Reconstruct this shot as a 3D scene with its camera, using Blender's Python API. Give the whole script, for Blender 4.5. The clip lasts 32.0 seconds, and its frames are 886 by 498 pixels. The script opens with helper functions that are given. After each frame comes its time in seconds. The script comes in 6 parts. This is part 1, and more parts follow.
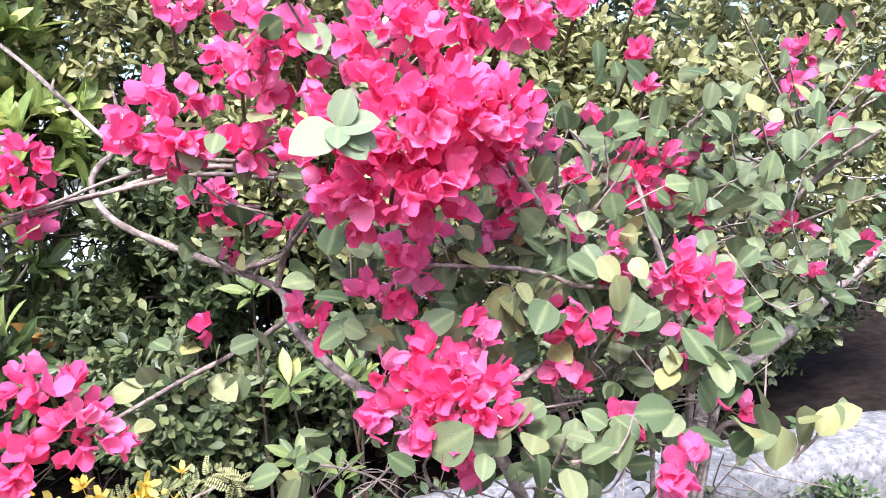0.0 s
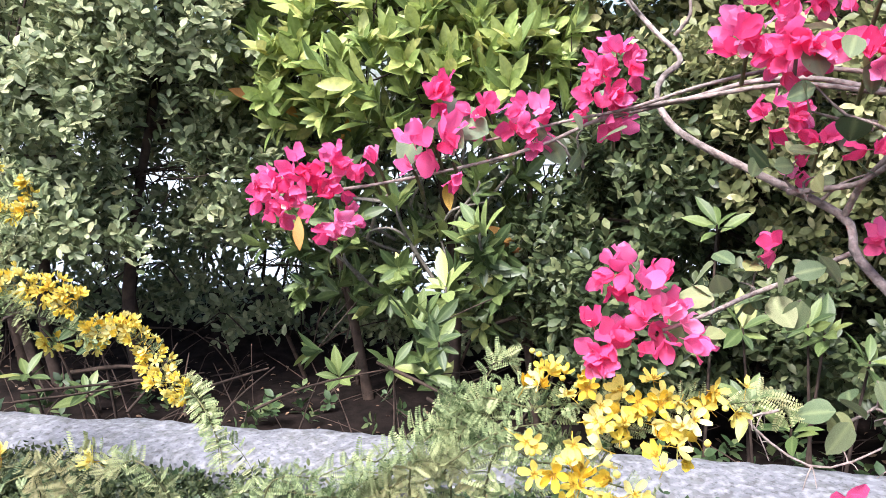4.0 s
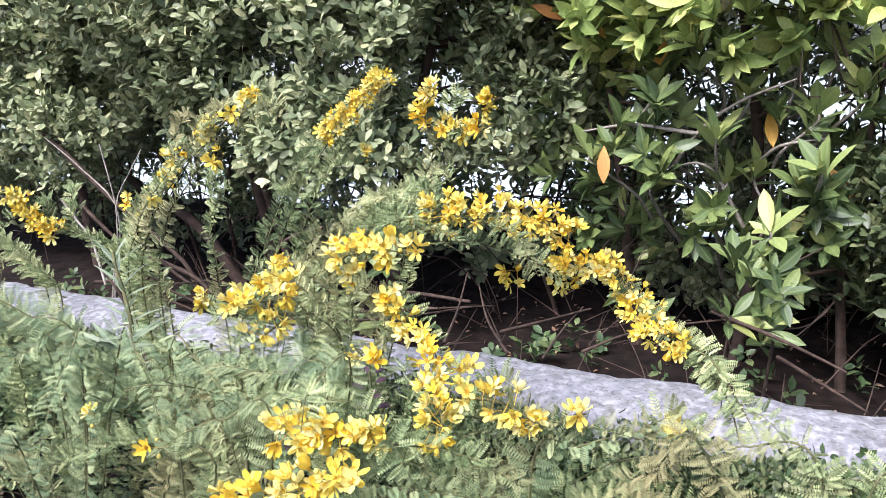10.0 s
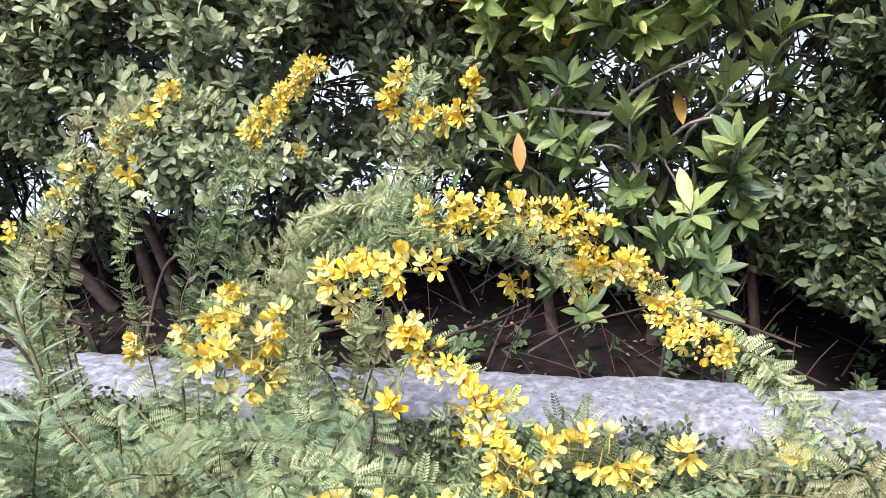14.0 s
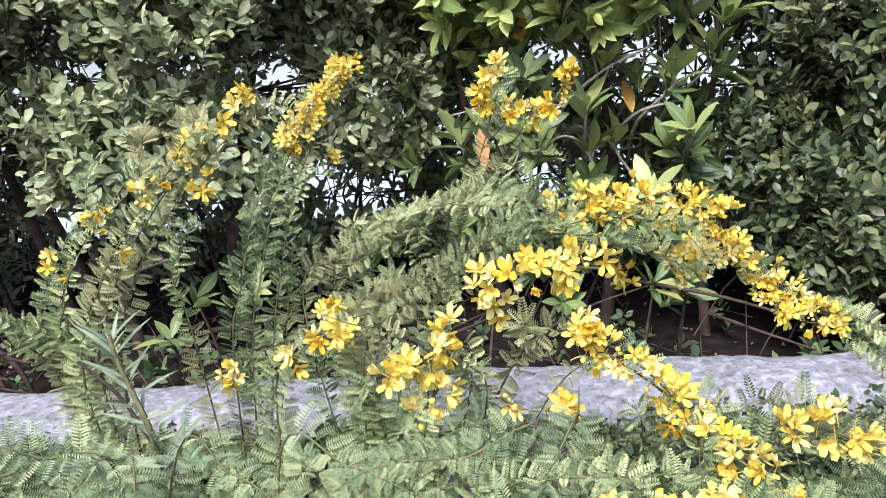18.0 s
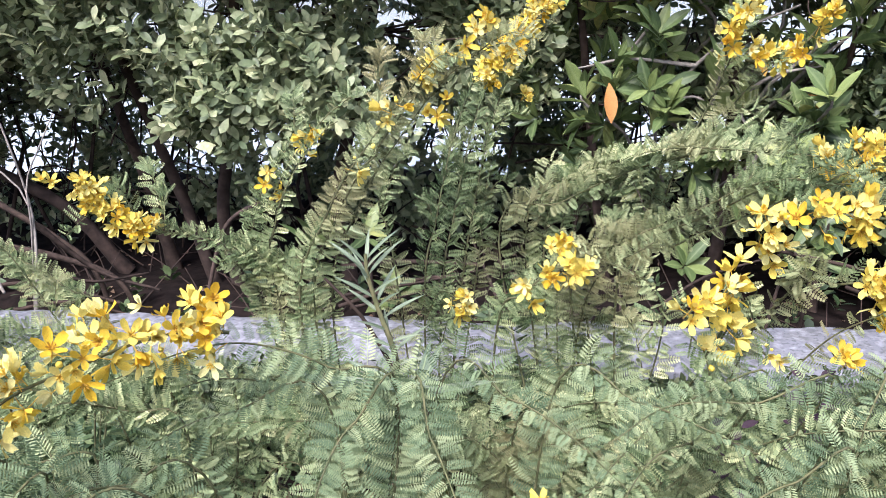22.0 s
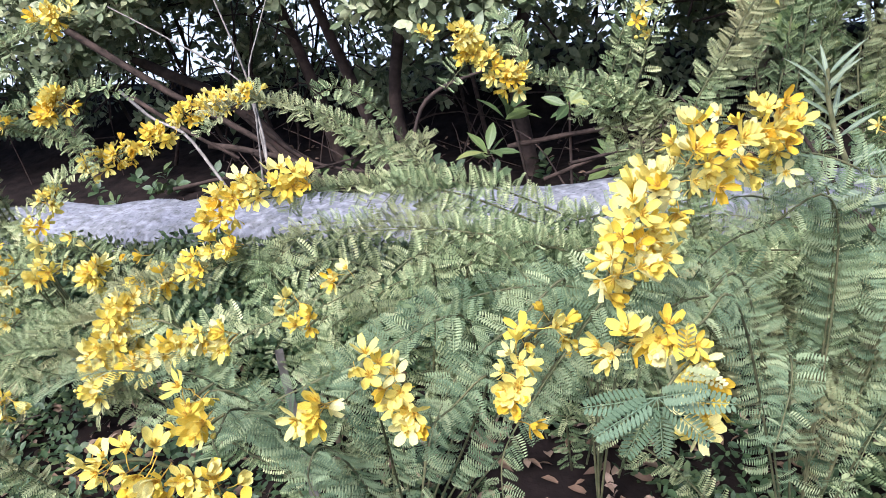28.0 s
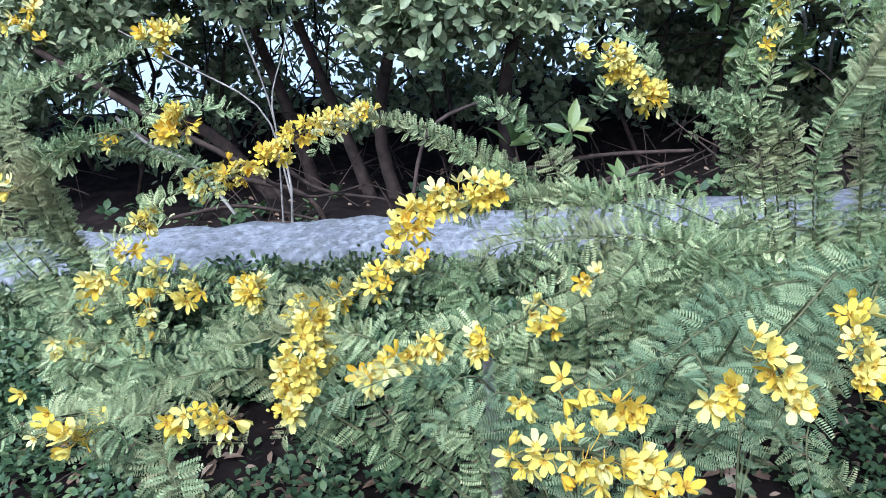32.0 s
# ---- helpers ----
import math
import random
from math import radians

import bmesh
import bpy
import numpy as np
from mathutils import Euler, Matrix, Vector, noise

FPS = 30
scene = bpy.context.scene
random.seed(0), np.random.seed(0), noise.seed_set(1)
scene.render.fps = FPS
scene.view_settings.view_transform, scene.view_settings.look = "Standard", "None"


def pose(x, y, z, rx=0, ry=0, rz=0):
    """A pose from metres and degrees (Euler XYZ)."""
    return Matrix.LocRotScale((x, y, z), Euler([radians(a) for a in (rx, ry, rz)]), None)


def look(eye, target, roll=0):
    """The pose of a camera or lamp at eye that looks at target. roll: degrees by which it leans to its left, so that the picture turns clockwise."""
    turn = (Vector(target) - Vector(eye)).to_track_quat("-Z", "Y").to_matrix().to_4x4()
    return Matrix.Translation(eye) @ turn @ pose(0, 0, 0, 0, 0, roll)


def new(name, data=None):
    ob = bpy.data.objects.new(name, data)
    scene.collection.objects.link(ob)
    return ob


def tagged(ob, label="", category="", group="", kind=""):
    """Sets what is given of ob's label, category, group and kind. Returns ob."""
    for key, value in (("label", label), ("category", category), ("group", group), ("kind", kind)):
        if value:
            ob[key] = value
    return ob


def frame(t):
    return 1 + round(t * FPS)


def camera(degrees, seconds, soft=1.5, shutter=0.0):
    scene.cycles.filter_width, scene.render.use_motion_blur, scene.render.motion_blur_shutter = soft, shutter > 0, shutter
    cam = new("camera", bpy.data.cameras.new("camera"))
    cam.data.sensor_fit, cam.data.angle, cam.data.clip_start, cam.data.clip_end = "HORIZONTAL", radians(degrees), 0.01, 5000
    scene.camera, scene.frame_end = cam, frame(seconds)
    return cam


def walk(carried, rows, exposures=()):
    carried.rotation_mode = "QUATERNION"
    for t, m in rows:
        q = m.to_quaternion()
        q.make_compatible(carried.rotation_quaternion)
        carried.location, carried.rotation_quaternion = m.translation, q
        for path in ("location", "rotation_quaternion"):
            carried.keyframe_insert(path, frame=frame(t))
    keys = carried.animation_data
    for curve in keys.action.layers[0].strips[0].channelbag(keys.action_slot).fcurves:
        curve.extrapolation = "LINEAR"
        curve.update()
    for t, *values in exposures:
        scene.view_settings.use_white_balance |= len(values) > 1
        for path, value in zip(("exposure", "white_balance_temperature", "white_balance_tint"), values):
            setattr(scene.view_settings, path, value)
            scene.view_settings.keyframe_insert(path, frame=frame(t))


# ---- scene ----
cam = camera(58.9, 32.0, soft=0.8)
METRES, EYE, TILT, LEAN, TURN = 3.0, 1.2, -7.0, 5.0, -17.0
ROWS = [
    (0.0, 0.0, 0.0, 0.0, 0.0, 0.0, -0.0),
    (0.5, -0.0075, -0.0119, -0.0041, 1.72, -1.03, -0.27),
    (1.0, -0.0143, -0.013, -0.0059, 4.27, -2.17, -0.48),
    (1.5, -0.0207, -0.0142, -0.0092, 6.96, -3.37, -0.91),
    (2.0, -0.0276, -0.0159, -0.0109, 10.22, -4.11, -1.03),
    (2.5, -0.0368, -0.0173, -0.0115, 14.4, -4.89, -2.64),
    (3.0, -0.0477, -0.0154, -0.0119, 19.35, -5.64, -3.99),
    (3.5, -0.0587, -0.0121, -0.0121, 24.11, -6.32, -4.65),
    (4.0, -0.0731, -0.0119, -0.0167, 29.1, -6.09, -6.21),
    (4.5, -0.092, -0.0136, -0.0239, 34.14, -8.82, -8.25),
    (6.5, -0.1659, -0.0448, -0.0326, 35.16, -7.88, -8.29),
    (7.0, -0.1827, -0.0522, -0.0355, 37.72, -8.6, -8.28),
    (7.5, -0.2005, -0.0587, -0.0395, 41.4, -10.0, -9.12),
    (8.0, -0.2193, -0.062, -0.0461, 43.68, -11.61, -9.34),
    (8.5, -0.2408, -0.0618, -0.0533, 44.24, -13.45, -8.7),
    (9.0, -0.2617, -0.0631, -0.0535, 44.6, -14.3, -7.11),
    (9.5, -0.2794, -0.0671, -0.0527, 42.09, -13.05, -9.6),
    (10.0, -0.2945, -0.0724, -0.0522, 40.01, -12.34, -7.78),
    (10.5, -0.3128, -0.0789, -0.0536, 37.39, -11.77, -6.99),
    (11.0, -0.327, -0.0847, -0.0556, 34.48, -11.64, -6.15),
    (11.5, -0.3389, -0.0888, -0.0591, 31.4, -10.39, -6.84),
    (12.0, -0.3487, -0.0872, -0.0625, 30.53, -10.43, -6.78),
    (12.5, -0.3579, -0.0835, -0.0637, 30.56, -11.06, -5.93),
    (13.0, -0.3712, -0.0755, -0.0654, 30.37, -11.41, -6.06),
    (13.5, -0.3862, -0.0655, -0.0663, 31.02, -11.46, -6.01),
    (14.0, -0.4001, -0.0532, -0.0674, 28.87, -11.46, -5.32),
    (14.5, -0.4112, -0.0455, -0.0679, 28.23, -12.24, -4.82),
    (16.5, -0.4646, -0.0587, -0.0715, 22.74, -11.29, -4.32),
    (17.0, -0.483, -0.0696, -0.0722, 20.39, -10.89, -2.92),
    (17.5, -0.5007, -0.081, -0.0748, 19.26, -10.67, -2.51),
    (18.0, -0.5161, -0.0923, -0.0792, 19.06, -10.71, -2.83),
    (18.5, -0.5282, -0.1025, -0.0827, 21.06, -10.52, -3.68),
    (19.0, -0.5403, -0.1081, -0.0846, 22.94, -10.84, -4.61),
    (19.5, -0.552, -0.1123, -0.0865, 23.59, -9.86, -5.19),
    (20.0, -0.5655, -0.1126, -0.0903, 23.32, -9.16, -5.01),
    (20.5, -0.5787, -0.1115, -0.0954, 21.96, -10.85, -4.56),
    (21.0, -0.5912, -0.1122, -0.0969, 21.23, -11.62, -4.21),
    (21.5, -0.602, -0.1165, -0.0987, 22.9, -13.32, -5.4),
    (22.0, -0.6103, -0.1201, -0.1017, 22.65, -13.84, -6.19),
    (22.5, -0.6201, -0.1221, -0.1032, 21.49, -14.32, -6.37),
    (23.0, -0.6287, -0.135, -0.1059, 21.33, -15.19, -5.52),
    (23.5, -0.6405, -0.1454, -0.1092, 21.23, -15.78, -4.38),
    (24.0, -0.6521, -0.1533, -0.1147, 20.54, -16.88, -4.75),
    (24.5, -0.6637, -0.1621, -0.1177, 20.24, -17.85, -4.11),
    (26.5, -0.7089, -0.1932, -0.1337, 23.63, -19.25, -4.32),
    (27.0, -0.7234, -0.1951, -0.1367, 26.36, -19.27, -4.05),
    (27.5, -0.7405, -0.1941, -0.1404, 27.29, -19.84, -2.87),
    (28.0, -0.7577, -0.1906, -0.1411, 26.75, -21.75, -0.98),
    (28.5, -0.7733, -0.1908, -0.1424, 25.83, -21.5, -1.65),
    (29.0, -0.7873, -0.1931, -0.1446, 26.56, -23.64, -3.6),
    (29.5, -0.8003, -0.1979, -0.1476, 27.12, -24.08, -4.08),
    (30.0, -0.8149, -0.2073, -0.1509, 26.29, -23.53, -3.78),
    (30.5, -0.8325, -0.2192, -0.1517, 23.96, -22.58, -3.03),
    (31.0, -0.8506, -0.2318, -0.1512, 21.25, -21.45, -2.81),
    (31.5, -0.8665, -0.2443, -0.151, 19.41, -20.14, -2.44),
    (32.0, -0.8805, -0.2564, -0.1532, 19.56, -19.05, -2.32),
]
EXPOSURES = [(0.0, 1.97, 6050, 14), (2.0, 1.94, 6080, 14), (4.0, 1.86, 6100, 13), (7.0, 1.79, 6050, 16), (12.0, 1.66, 5950, 16), (17.0, 1.54, 5930, 15), (24.0, 1.49, 5800, 18), (28.0, 1.45, 5650, 16), (29.5, 1.41, 5400, 11), (31.0, 1.31, 4780, 0), (32.0, 1.27, 4950, 6)]
SKY, SUN = 0.115, 2.5
walk(cam, [(t, pose(0, 0, EYE, TILT, LEAN, TURN) @ pose(METRES * x, METRES * y, METRES * z, 90 + pitch, roll, yaw)) for t, x, y, z, yaw, pitch, roll in ROWS], EXPOSURES)

# ---- world and light ----
world = bpy.data.worlds.new("sky")
scene.world = world
world.use_nodes = True
wn = world.node_tree
sky = wn.nodes.new("ShaderNodeTexSky")
sky.sky_type = "NISHITA"
sky.sun_disc = False
sky.sun_elevation, sky.sun_rotation = radians(54), radians(199)
sky.air_density, sky.dust_density, sky.ozone_density = 1.0, 4.0, 1.0
wn.nodes["Background"].inputs["Strength"].default_value = SKY
wn.links.new(sky.outputs[0], wn.nodes["Background"].inputs["Color"])
sun = new("sun", bpy.data.lights.new("sun", "SUN"))
sun.data.energy, sun.data.angle, sun.data.color = SUN, radians(20), (1.0, 0.975, 0.93)
sun.matrix_world = look((-2.4, -1.5, 5.5), (-1.2, 2.0, 0.4))


# ---- materials ----
def shader(name):
    m = bpy.data.materials.new(name)
    m.use_nodes = True
    return m, m.node_tree, m.node_tree.nodes["Principled BSDF"]


def ramp_node(nt, stops):
    r = nt.nodes.new("ShaderNodeValToRGB")
    el = r.color_ramp.elements
    while len(el) < len(stops):
        el.new(0.5)
    for e, (p, c) in zip(el, stops):
        e.position, e.color = p, (*c, 1)
    return r


def noise_node(nt, scale, detail=4.0, coords="Object"):
    tc = nt.nodes.new("ShaderNodeTexCoord")
    n = nt.nodes.new("ShaderNodeTexNoise")
    n.inputs["Scale"].default_value, n.inputs["Detail"].default_value = scale, detail
    nt.links.new(tc.outputs[coords], n.inputs["Vector"])
    return n


def mix_rgb(nt, fac, a, b, mode="MIX"):
    m = nt.nodes.new("ShaderNodeMix")
    m.data_type, m.blend_type = "RGBA", mode
    for k, v in ((0, fac), (6, a), (7, b)):
        if hasattr(v, "is_linked"):
            nt.links.new(v, m.inputs[k])
        else:
            m.inputs[k].default_value = v if k == 0 else (*v, 1)
    return m.outputs[2]


def leaf_material(name, stops, rough=0.5, trans=0.25, single=False, vein=0.0, spot=None, gloss=0.4, tone=False):
    """Foliage: colour by leaf, blotches inside a leaf, gloss, and light coming through."""
    m, nt, b = shader(name)
    src = nt.nodes.new("ShaderNodeObjectInfo" if single else "ShaderNodeNewGeometry")
    rnd = src.outputs["Random"] if single else src.outputs["Random Per Island"]
    if tone:
        src = nt.nodes.new("ShaderNodeAttribute")
        src.attribute_name = "rib"
        rnd = src.outputs["Fac"]
    col = ramp_node(nt, stops)
    nt.links.new(rnd, col.inputs[0])
    n = noise_node(nt, 55.0, 3.0)
    shade = ramp_node(nt, [(0.3, (0.7, 0.72, 0.66)), (0.7, (1.15, 1.12, 1.1))])
    nt.links.new(n.outputs["Fac"], shade.inputs[0])
    c = mix_rgb(nt, 1.0, col.outputs[0], shade.outputs[0], "MULTIPLY")
    if spot:
        big = noise_node(nt, 4.0, 2.0)
        pick = ramp_node(nt, [(0.5, (0, 0, 0)), (0.72, (1, 1, 1))])
        nt.links.new(big.outputs["Fac"], pick.inputs[0])
        c = mix_rgb(nt, pick.outputs[0], c, spot)
    if vein:
        a = nt.nodes.new("ShaderNodeAttribute")
        a.attribute_name = "rib"
        rr = ramp_node(nt, [(0.0, (vein, vein, vein)), (0.28, (0, 0, 0))])
        nt.links.new(a.outputs["Fac"], rr.inputs[0])
        c = mix_rgb(nt, rr.outputs[0], c, (0.36, 0.42, 0.2))
    nt.links.new(c, b.inputs["Base Color"])
    b.inputs["Roughness"].default_value = rough
    b.inputs["Specular IOR Level"].default_value = gloss
    bump = nt.nodes.new("ShaderNodeBump")
    bump.inputs["Strength"].default_value, bump.inputs["Distance"].default_value = 0.25, 0.004
    nt.links.new(n.outputs["Fac"], bump.inputs["Height"])
    nt.links.new(bump.outputs[0], b.inputs["Normal"])
    t = nt.nodes.new("ShaderNodeBsdfTranslucent")
    nt.links.new(c, t.inputs["Color"])
    mx = nt.nodes.new("ShaderNodeMixShader")
    mx.inputs[0].default_value = trans
    out = nt.nodes["Material Output"]
    nt.links.new(b.outputs[0], mx.inputs[1])
    nt.links.new(t.outputs[0], mx.inputs[2])
    nt.links.new(mx.outputs[0], out.inputs["Surface"])
    return m


def bark_material(name, dark, light, scale=30.0, rough=0.85, relief=0.6, gloss=0.3):
    m, nt, b = shader(name)
    n = noise_node(nt, scale, 6.0)
    r = ramp_node(nt, [(0.3, dark), (0.7, light)])
    nt.links.new(n.outputs["Fac"], r.inputs[0])
    big = noise_node(nt, scale / 8, 2.0)
    rb = ramp_node(nt, [(0.35, (0.75, 0.75, 0.75)), (0.65, (1.15, 1.12, 1.08))])
    nt.links.new(big.outputs["Fac"], rb.inputs[0])
    nt.links.new(mix_rgb(nt, 1.0, r.outputs[0], rb.outputs[0], "MULTIPLY"), b.inputs["Base Color"])
    b.inputs["Roughness"].default_value = rough
    b.inputs["Specular IOR Level"].default_value = gloss
    bump = nt.nodes.new("ShaderNodeBump")
    bump.inputs["Strength"].default_value, bump.inputs["Distance"].default_value = relief, 0.01
    nt.links.new(n.outputs["Fac"], bump.inputs["Height"])
    nt.links.new(bump.outputs[0], b.inputs["Normal"])
    return m


SENNA_STOPS = [(0.0, (0.04, 0.065, 0.024)), (0.3, (0.165, 0.222, 0.106)), (0.6, (0.308, 0.365, 0.188)), (0.85, (0.48, 0.515, 0.275)), (1.0, (0.64, 0.64, 0.37))]
M_SENNA = leaf_material("senna_leaf", SENNA_STOPS, 0.6, 0.28, spot=(0.29, 0.265, 0.135), gloss=0.2, tone=True)
M_SENNA_ONE = leaf_material("senna_leaf_single", [(0.0, (0.095, 0.145, 0.08)), (0.5, (0.205, 0.275, 0.152)), (1.0, (0.36, 0.41, 0.225))], 0.6, 0.22, single=True, gloss=0.2)
M_PETAL = leaf_material("senna_petal", [(0.0, (0.76, 0.48, 0.035)), (0.25, (0.79, 0.61, 0.09)), (0.7, (0.80, 0.69, 0.20)), (1.0, (0.82, 0.76, 0.36))], 0.6, 0.35, single=True, gloss=0.15)
M_ANTHER = leaf_material("senna_anther", [(0.0, (0.55, 0.33, 0.04)), (1.0, (0.7, 0.48, 0.06))], 0.6, 0.05, single=True)
M_BUD = leaf_material("senna_bud", [(0.0, (0.66, 0.50, 0.06)), (1.0, (0.75, 0.62, 0.16))], 0.5, 0.1, single=True)
M_BRACT = leaf_material("bract", [(0.0, (0.86, 0.07, 0.25)), (0.35, (0.91, 0.14, 0.37)), (0.75, (0.93, 0.20, 0.48)), (1.0, (0.95, 0.32, 0.60))], 0.65, 0.55, single=True, gloss=0.12)
M_TEAL = leaf_material("senna_near_leaf", [(0.0, (0.12, 0.185, 0.11)), (1.0, (0.20, 0.265, 0.165))], 0.55, 0.3, single=True, gloss=0.2)
M_WHITE = leaf_material("floret_white", [(0.0, (0.8, 0.78, 0.7)), (1.0, (0.85, 0.84, 0.8))], 0.5, 0.15, single=True)
BOUG_STOPS = [(0.0, (0.072, 0.115, 0.056)), (0.45, (0.142, 0.19, 0.102)), (0.8, (0.205, 0.243, 0.142)), (1.0, (0.30, 0.30, 0.13))]
M_BOUG = leaf_material("bougainvillea_leaf", BOUG_STOPS, 0.5, 0.25, vein=0.35)
M_BOUG_ONE = leaf_material("bougainvillea_leaf_single", BOUG_STOPS, 0.5, 0.25, single=True, vein=0.35)
M_PALE = leaf_material("young_leaf", [(0.0, (0.15, 0.21, 0.125)), (1.0, (0.23, 0.285, 0.19))], 0.5, 0.25, single=True, vein=0.3)
M_OLIVE = leaf_material("small_leaf", [(0.0, (0.10, 0.135, 0.068)), (0.5, (0.235, 0.275, 0.145)), (0.85, (0.37, 0.40, 0.235)), (1.0, (0.47, 0.48, 0.27))], 0.5, 0.25)
M_OCHRE = leaf_material("olive_leaf", [(0.0, (0.104, 0.121, 0.052)), (0.5, (0.218, 0.231, 0.099)), (0.85, (0.346, 0.337, 0.163)), (1.0, (0.484, 0.441, 0.255))], 0.5, 0.25)
MANG_STOPS = [(0.0, (0.044, 0.074, 0.029)), (0.5, (0.100, 0.146, 0.050)), (0.9, (0.175, 0.222, 0.073)), (1.0, (0.28, 0.29, 0.095))]
M_MANG = leaf_material("mangrove_leaf", MANG_STOPS, 0.42, 0.2, vein=0.22)
M_MANG_ONE = leaf_material("mangrove_leaf_single", MANG_STOPS, 0.42, 0.2, single=True, vein=0.22)
M_FRESH_ONE = leaf_material("mangrove_fresh_leaf", [(0.0, (0.12, 0.175, 0.065)), (0.5, (0.25, 0.32, 0.115)), (0.85, (0.34, 0.39, 0.14)), (1.0, (0.40, 0.43, 0.155))], 0.42, 0.28, single=True, vein=0.3)
M_LIME = leaf_material("mangrove_new_leaf", [(0.0, (0.125, 0.185, 0.060)), (0.45, (0.29, 0.375, 0.115)), (0.85, (0.44, 0.50, 0.165)), (1.0, (0.60, 0.58, 0.22))], 0.42, 0.3, vein=0.3)
M_DEAD = leaf_material("withered_leaf", [(0.0, (0.42, 0.16, 0.06)), (1.0, (0.55, 0.33, 0.05))], 0.6, 0.15, single=True)
M_PURPLE = leaf_material("purple_leaf", [(0.0, (0.035, 0.015, 0.03)), (1.0, (0.07, 0.03, 0.055))], 0.5, 0.1, single=True)
# darker copy of the hedge leaf with shade in its colour; also dark weeds
M_SHADE = leaf_material("shaded_and_dark_leaf", [(0.0, (0.035, 0.055, 0.025)), (0.5, (0.075, 0.10, 0.045)), (0.85, (0.13, 0.155, 0.07)), (1.0, (0.22, 0.235, 0.12))], 0.45, 0.2)
M_COVER = leaf_material("cover_leaf", [(0.0, (0.035, 0.065, 0.028)), (0.6, (0.065, 0.108, 0.045)), (1.0, (0.15, 0.19, 0.08))], 0.5, 0.2)
M_GREY = leaf_material("grey_leaf", [(0.0, (0.12, 0.165, 0.11)), (1.0, (0.22, 0.26, 0.18))], 0.45, 0.2, single=True, vein=0.5)
M_LITTER = leaf_material("litter_leaf", [(0.0, (0.13, 0.075, 0.045)), (0.6, (0.24, 0.15, 0.10)), (1.0, (0.38, 0.27, 0.2))], 0.8, 0.05)
M_STEM = bark_material("green_stem", (0.06, 0.075, 0.03), (0.15, 0.14, 0.07), 60.0)
M_BOUGSTEM = bark_material("grey_thorny_bark", (0.12, 0.095, 0.09), (0.36, 0.30, 0.285), 90.0)
M_BARK = bark_material("mangrove_bark", (0.03, 0.023, 0.02), (0.095, 0.066, 0.055), 18.0, 0.9, 0.7, 0.15)
M_TWIG = bark_material("pale_dead_twig", (0.13, 0.115, 0.10), (0.30, 0.27, 0.24), 50.0)
M_DARKTWIG = bark_material("dark_twig", (0.022, 0.016, 0.013), (0.075, 0.052, 0.042), 30.0, 0.9, 0.6, 0.15)


def wall_material():
    m, nt, b = shader("whitewashed_concrete")
    n1, n2, n3 = noise_node(nt, 2.2, 5.0), noise_node(nt, 26.0, 8.0), noise_node(nt, 9.0, 6.0)
    base = ramp_node(nt, [(0.3, (0.125, 0.125, 0.140)), (0.7, (0.215, 0.215, 0.240))])
    nt.links.new(n1.outputs["Fac"], base.inputs[0])
    grime = ramp_node(nt, [(0.48, (0, 0, 0)), (0.72, (0.9, 0.9, 0.9))])
    nt.links.new(n2.outputs["Fac"], grime.inputs[0])
    blot = ramp_node(nt, [(0.50, (0, 0, 0)), (0.7, (0.75, 0.75, 0.75))])
    nt.links.new(n3.outputs["Fac"], blot.inputs[0])
    c = mix_rgb(nt, grime.outputs[0], base.outputs[0], (0.08, 0.078, 0.075))
    c = mix_rgb(nt, blot.outputs[0], c, (0.15, 0.148, 0.145))
    n4 = noise_node(nt, 85.0, 4.0)
    speck = ramp_node(nt, [(0.52, (0, 0, 0)), (0.68, (0.75, 0.75, 0.75))])
    nt.links.new(n4.outputs["Fac"], speck.inputs[0])
    c = mix_rgb(nt, speck.outputs[0], c, (0.06, 0.06, 0.058))
    n5 = noise_node(nt, 40.0, 3.0)
    chalk = ramp_node(nt, [(0.48, (0, 0, 0)), (0.75, (0.85, 0.85, 0.85))])
    nt.links.new(n5.outputs["Fac"], chalk.inputs[0])
    c = mix_rgb(nt, chalk.outputs[0], c, (0.33, 0.33, 0.35))
    nt.links.new(c, b.inputs["Base Color"])
    b.inputs["Roughness"].default_value = 0.9
    bump = nt.nodes.new("ShaderNodeBump")
    bump.inputs["Strength"].default_value, bump.inputs["Distance"].default_value = 0.7, 0.012
    nt.links.new(n2.outputs["Fac"], bump.inputs["Height"])
    nt.links.new(bump.outputs[0], b.inputs["Normal"])
    return m


M_WALL = wall_material()
# dark mud colour, lowered further to carry the shade behind the wall
M_SOIL = bark_material("shade_darkened_soil", (0.007, 0.006, 0.0056), (0.024, 0.017, 0.0155), 14.0, 1.0, 0.9, 0.05)
M_WATER, _nt, _b = shader("still_water")
_b.inputs["Base Color"].default_value = (0.45, 0.47, 0.48, 1)
_b.inputs["Roughness"].default_value = 0.12
_wv = noise_node(_nt, 3.0, 3.0)
_bp = _nt.nodes.new("ShaderNodeBump")
_bp.inputs["Strength"].default_value, _bp.inputs["Distance"].default_value = 0.15, 0.02
_nt.links.new(_wv.outputs["Fac"], _bp.inputs["Height"])
_nt.links.new(_bp.outputs[0], _b.inputs["Normal"])


# ---- mesh helpers ----
rng = np.random.default_rng(7)


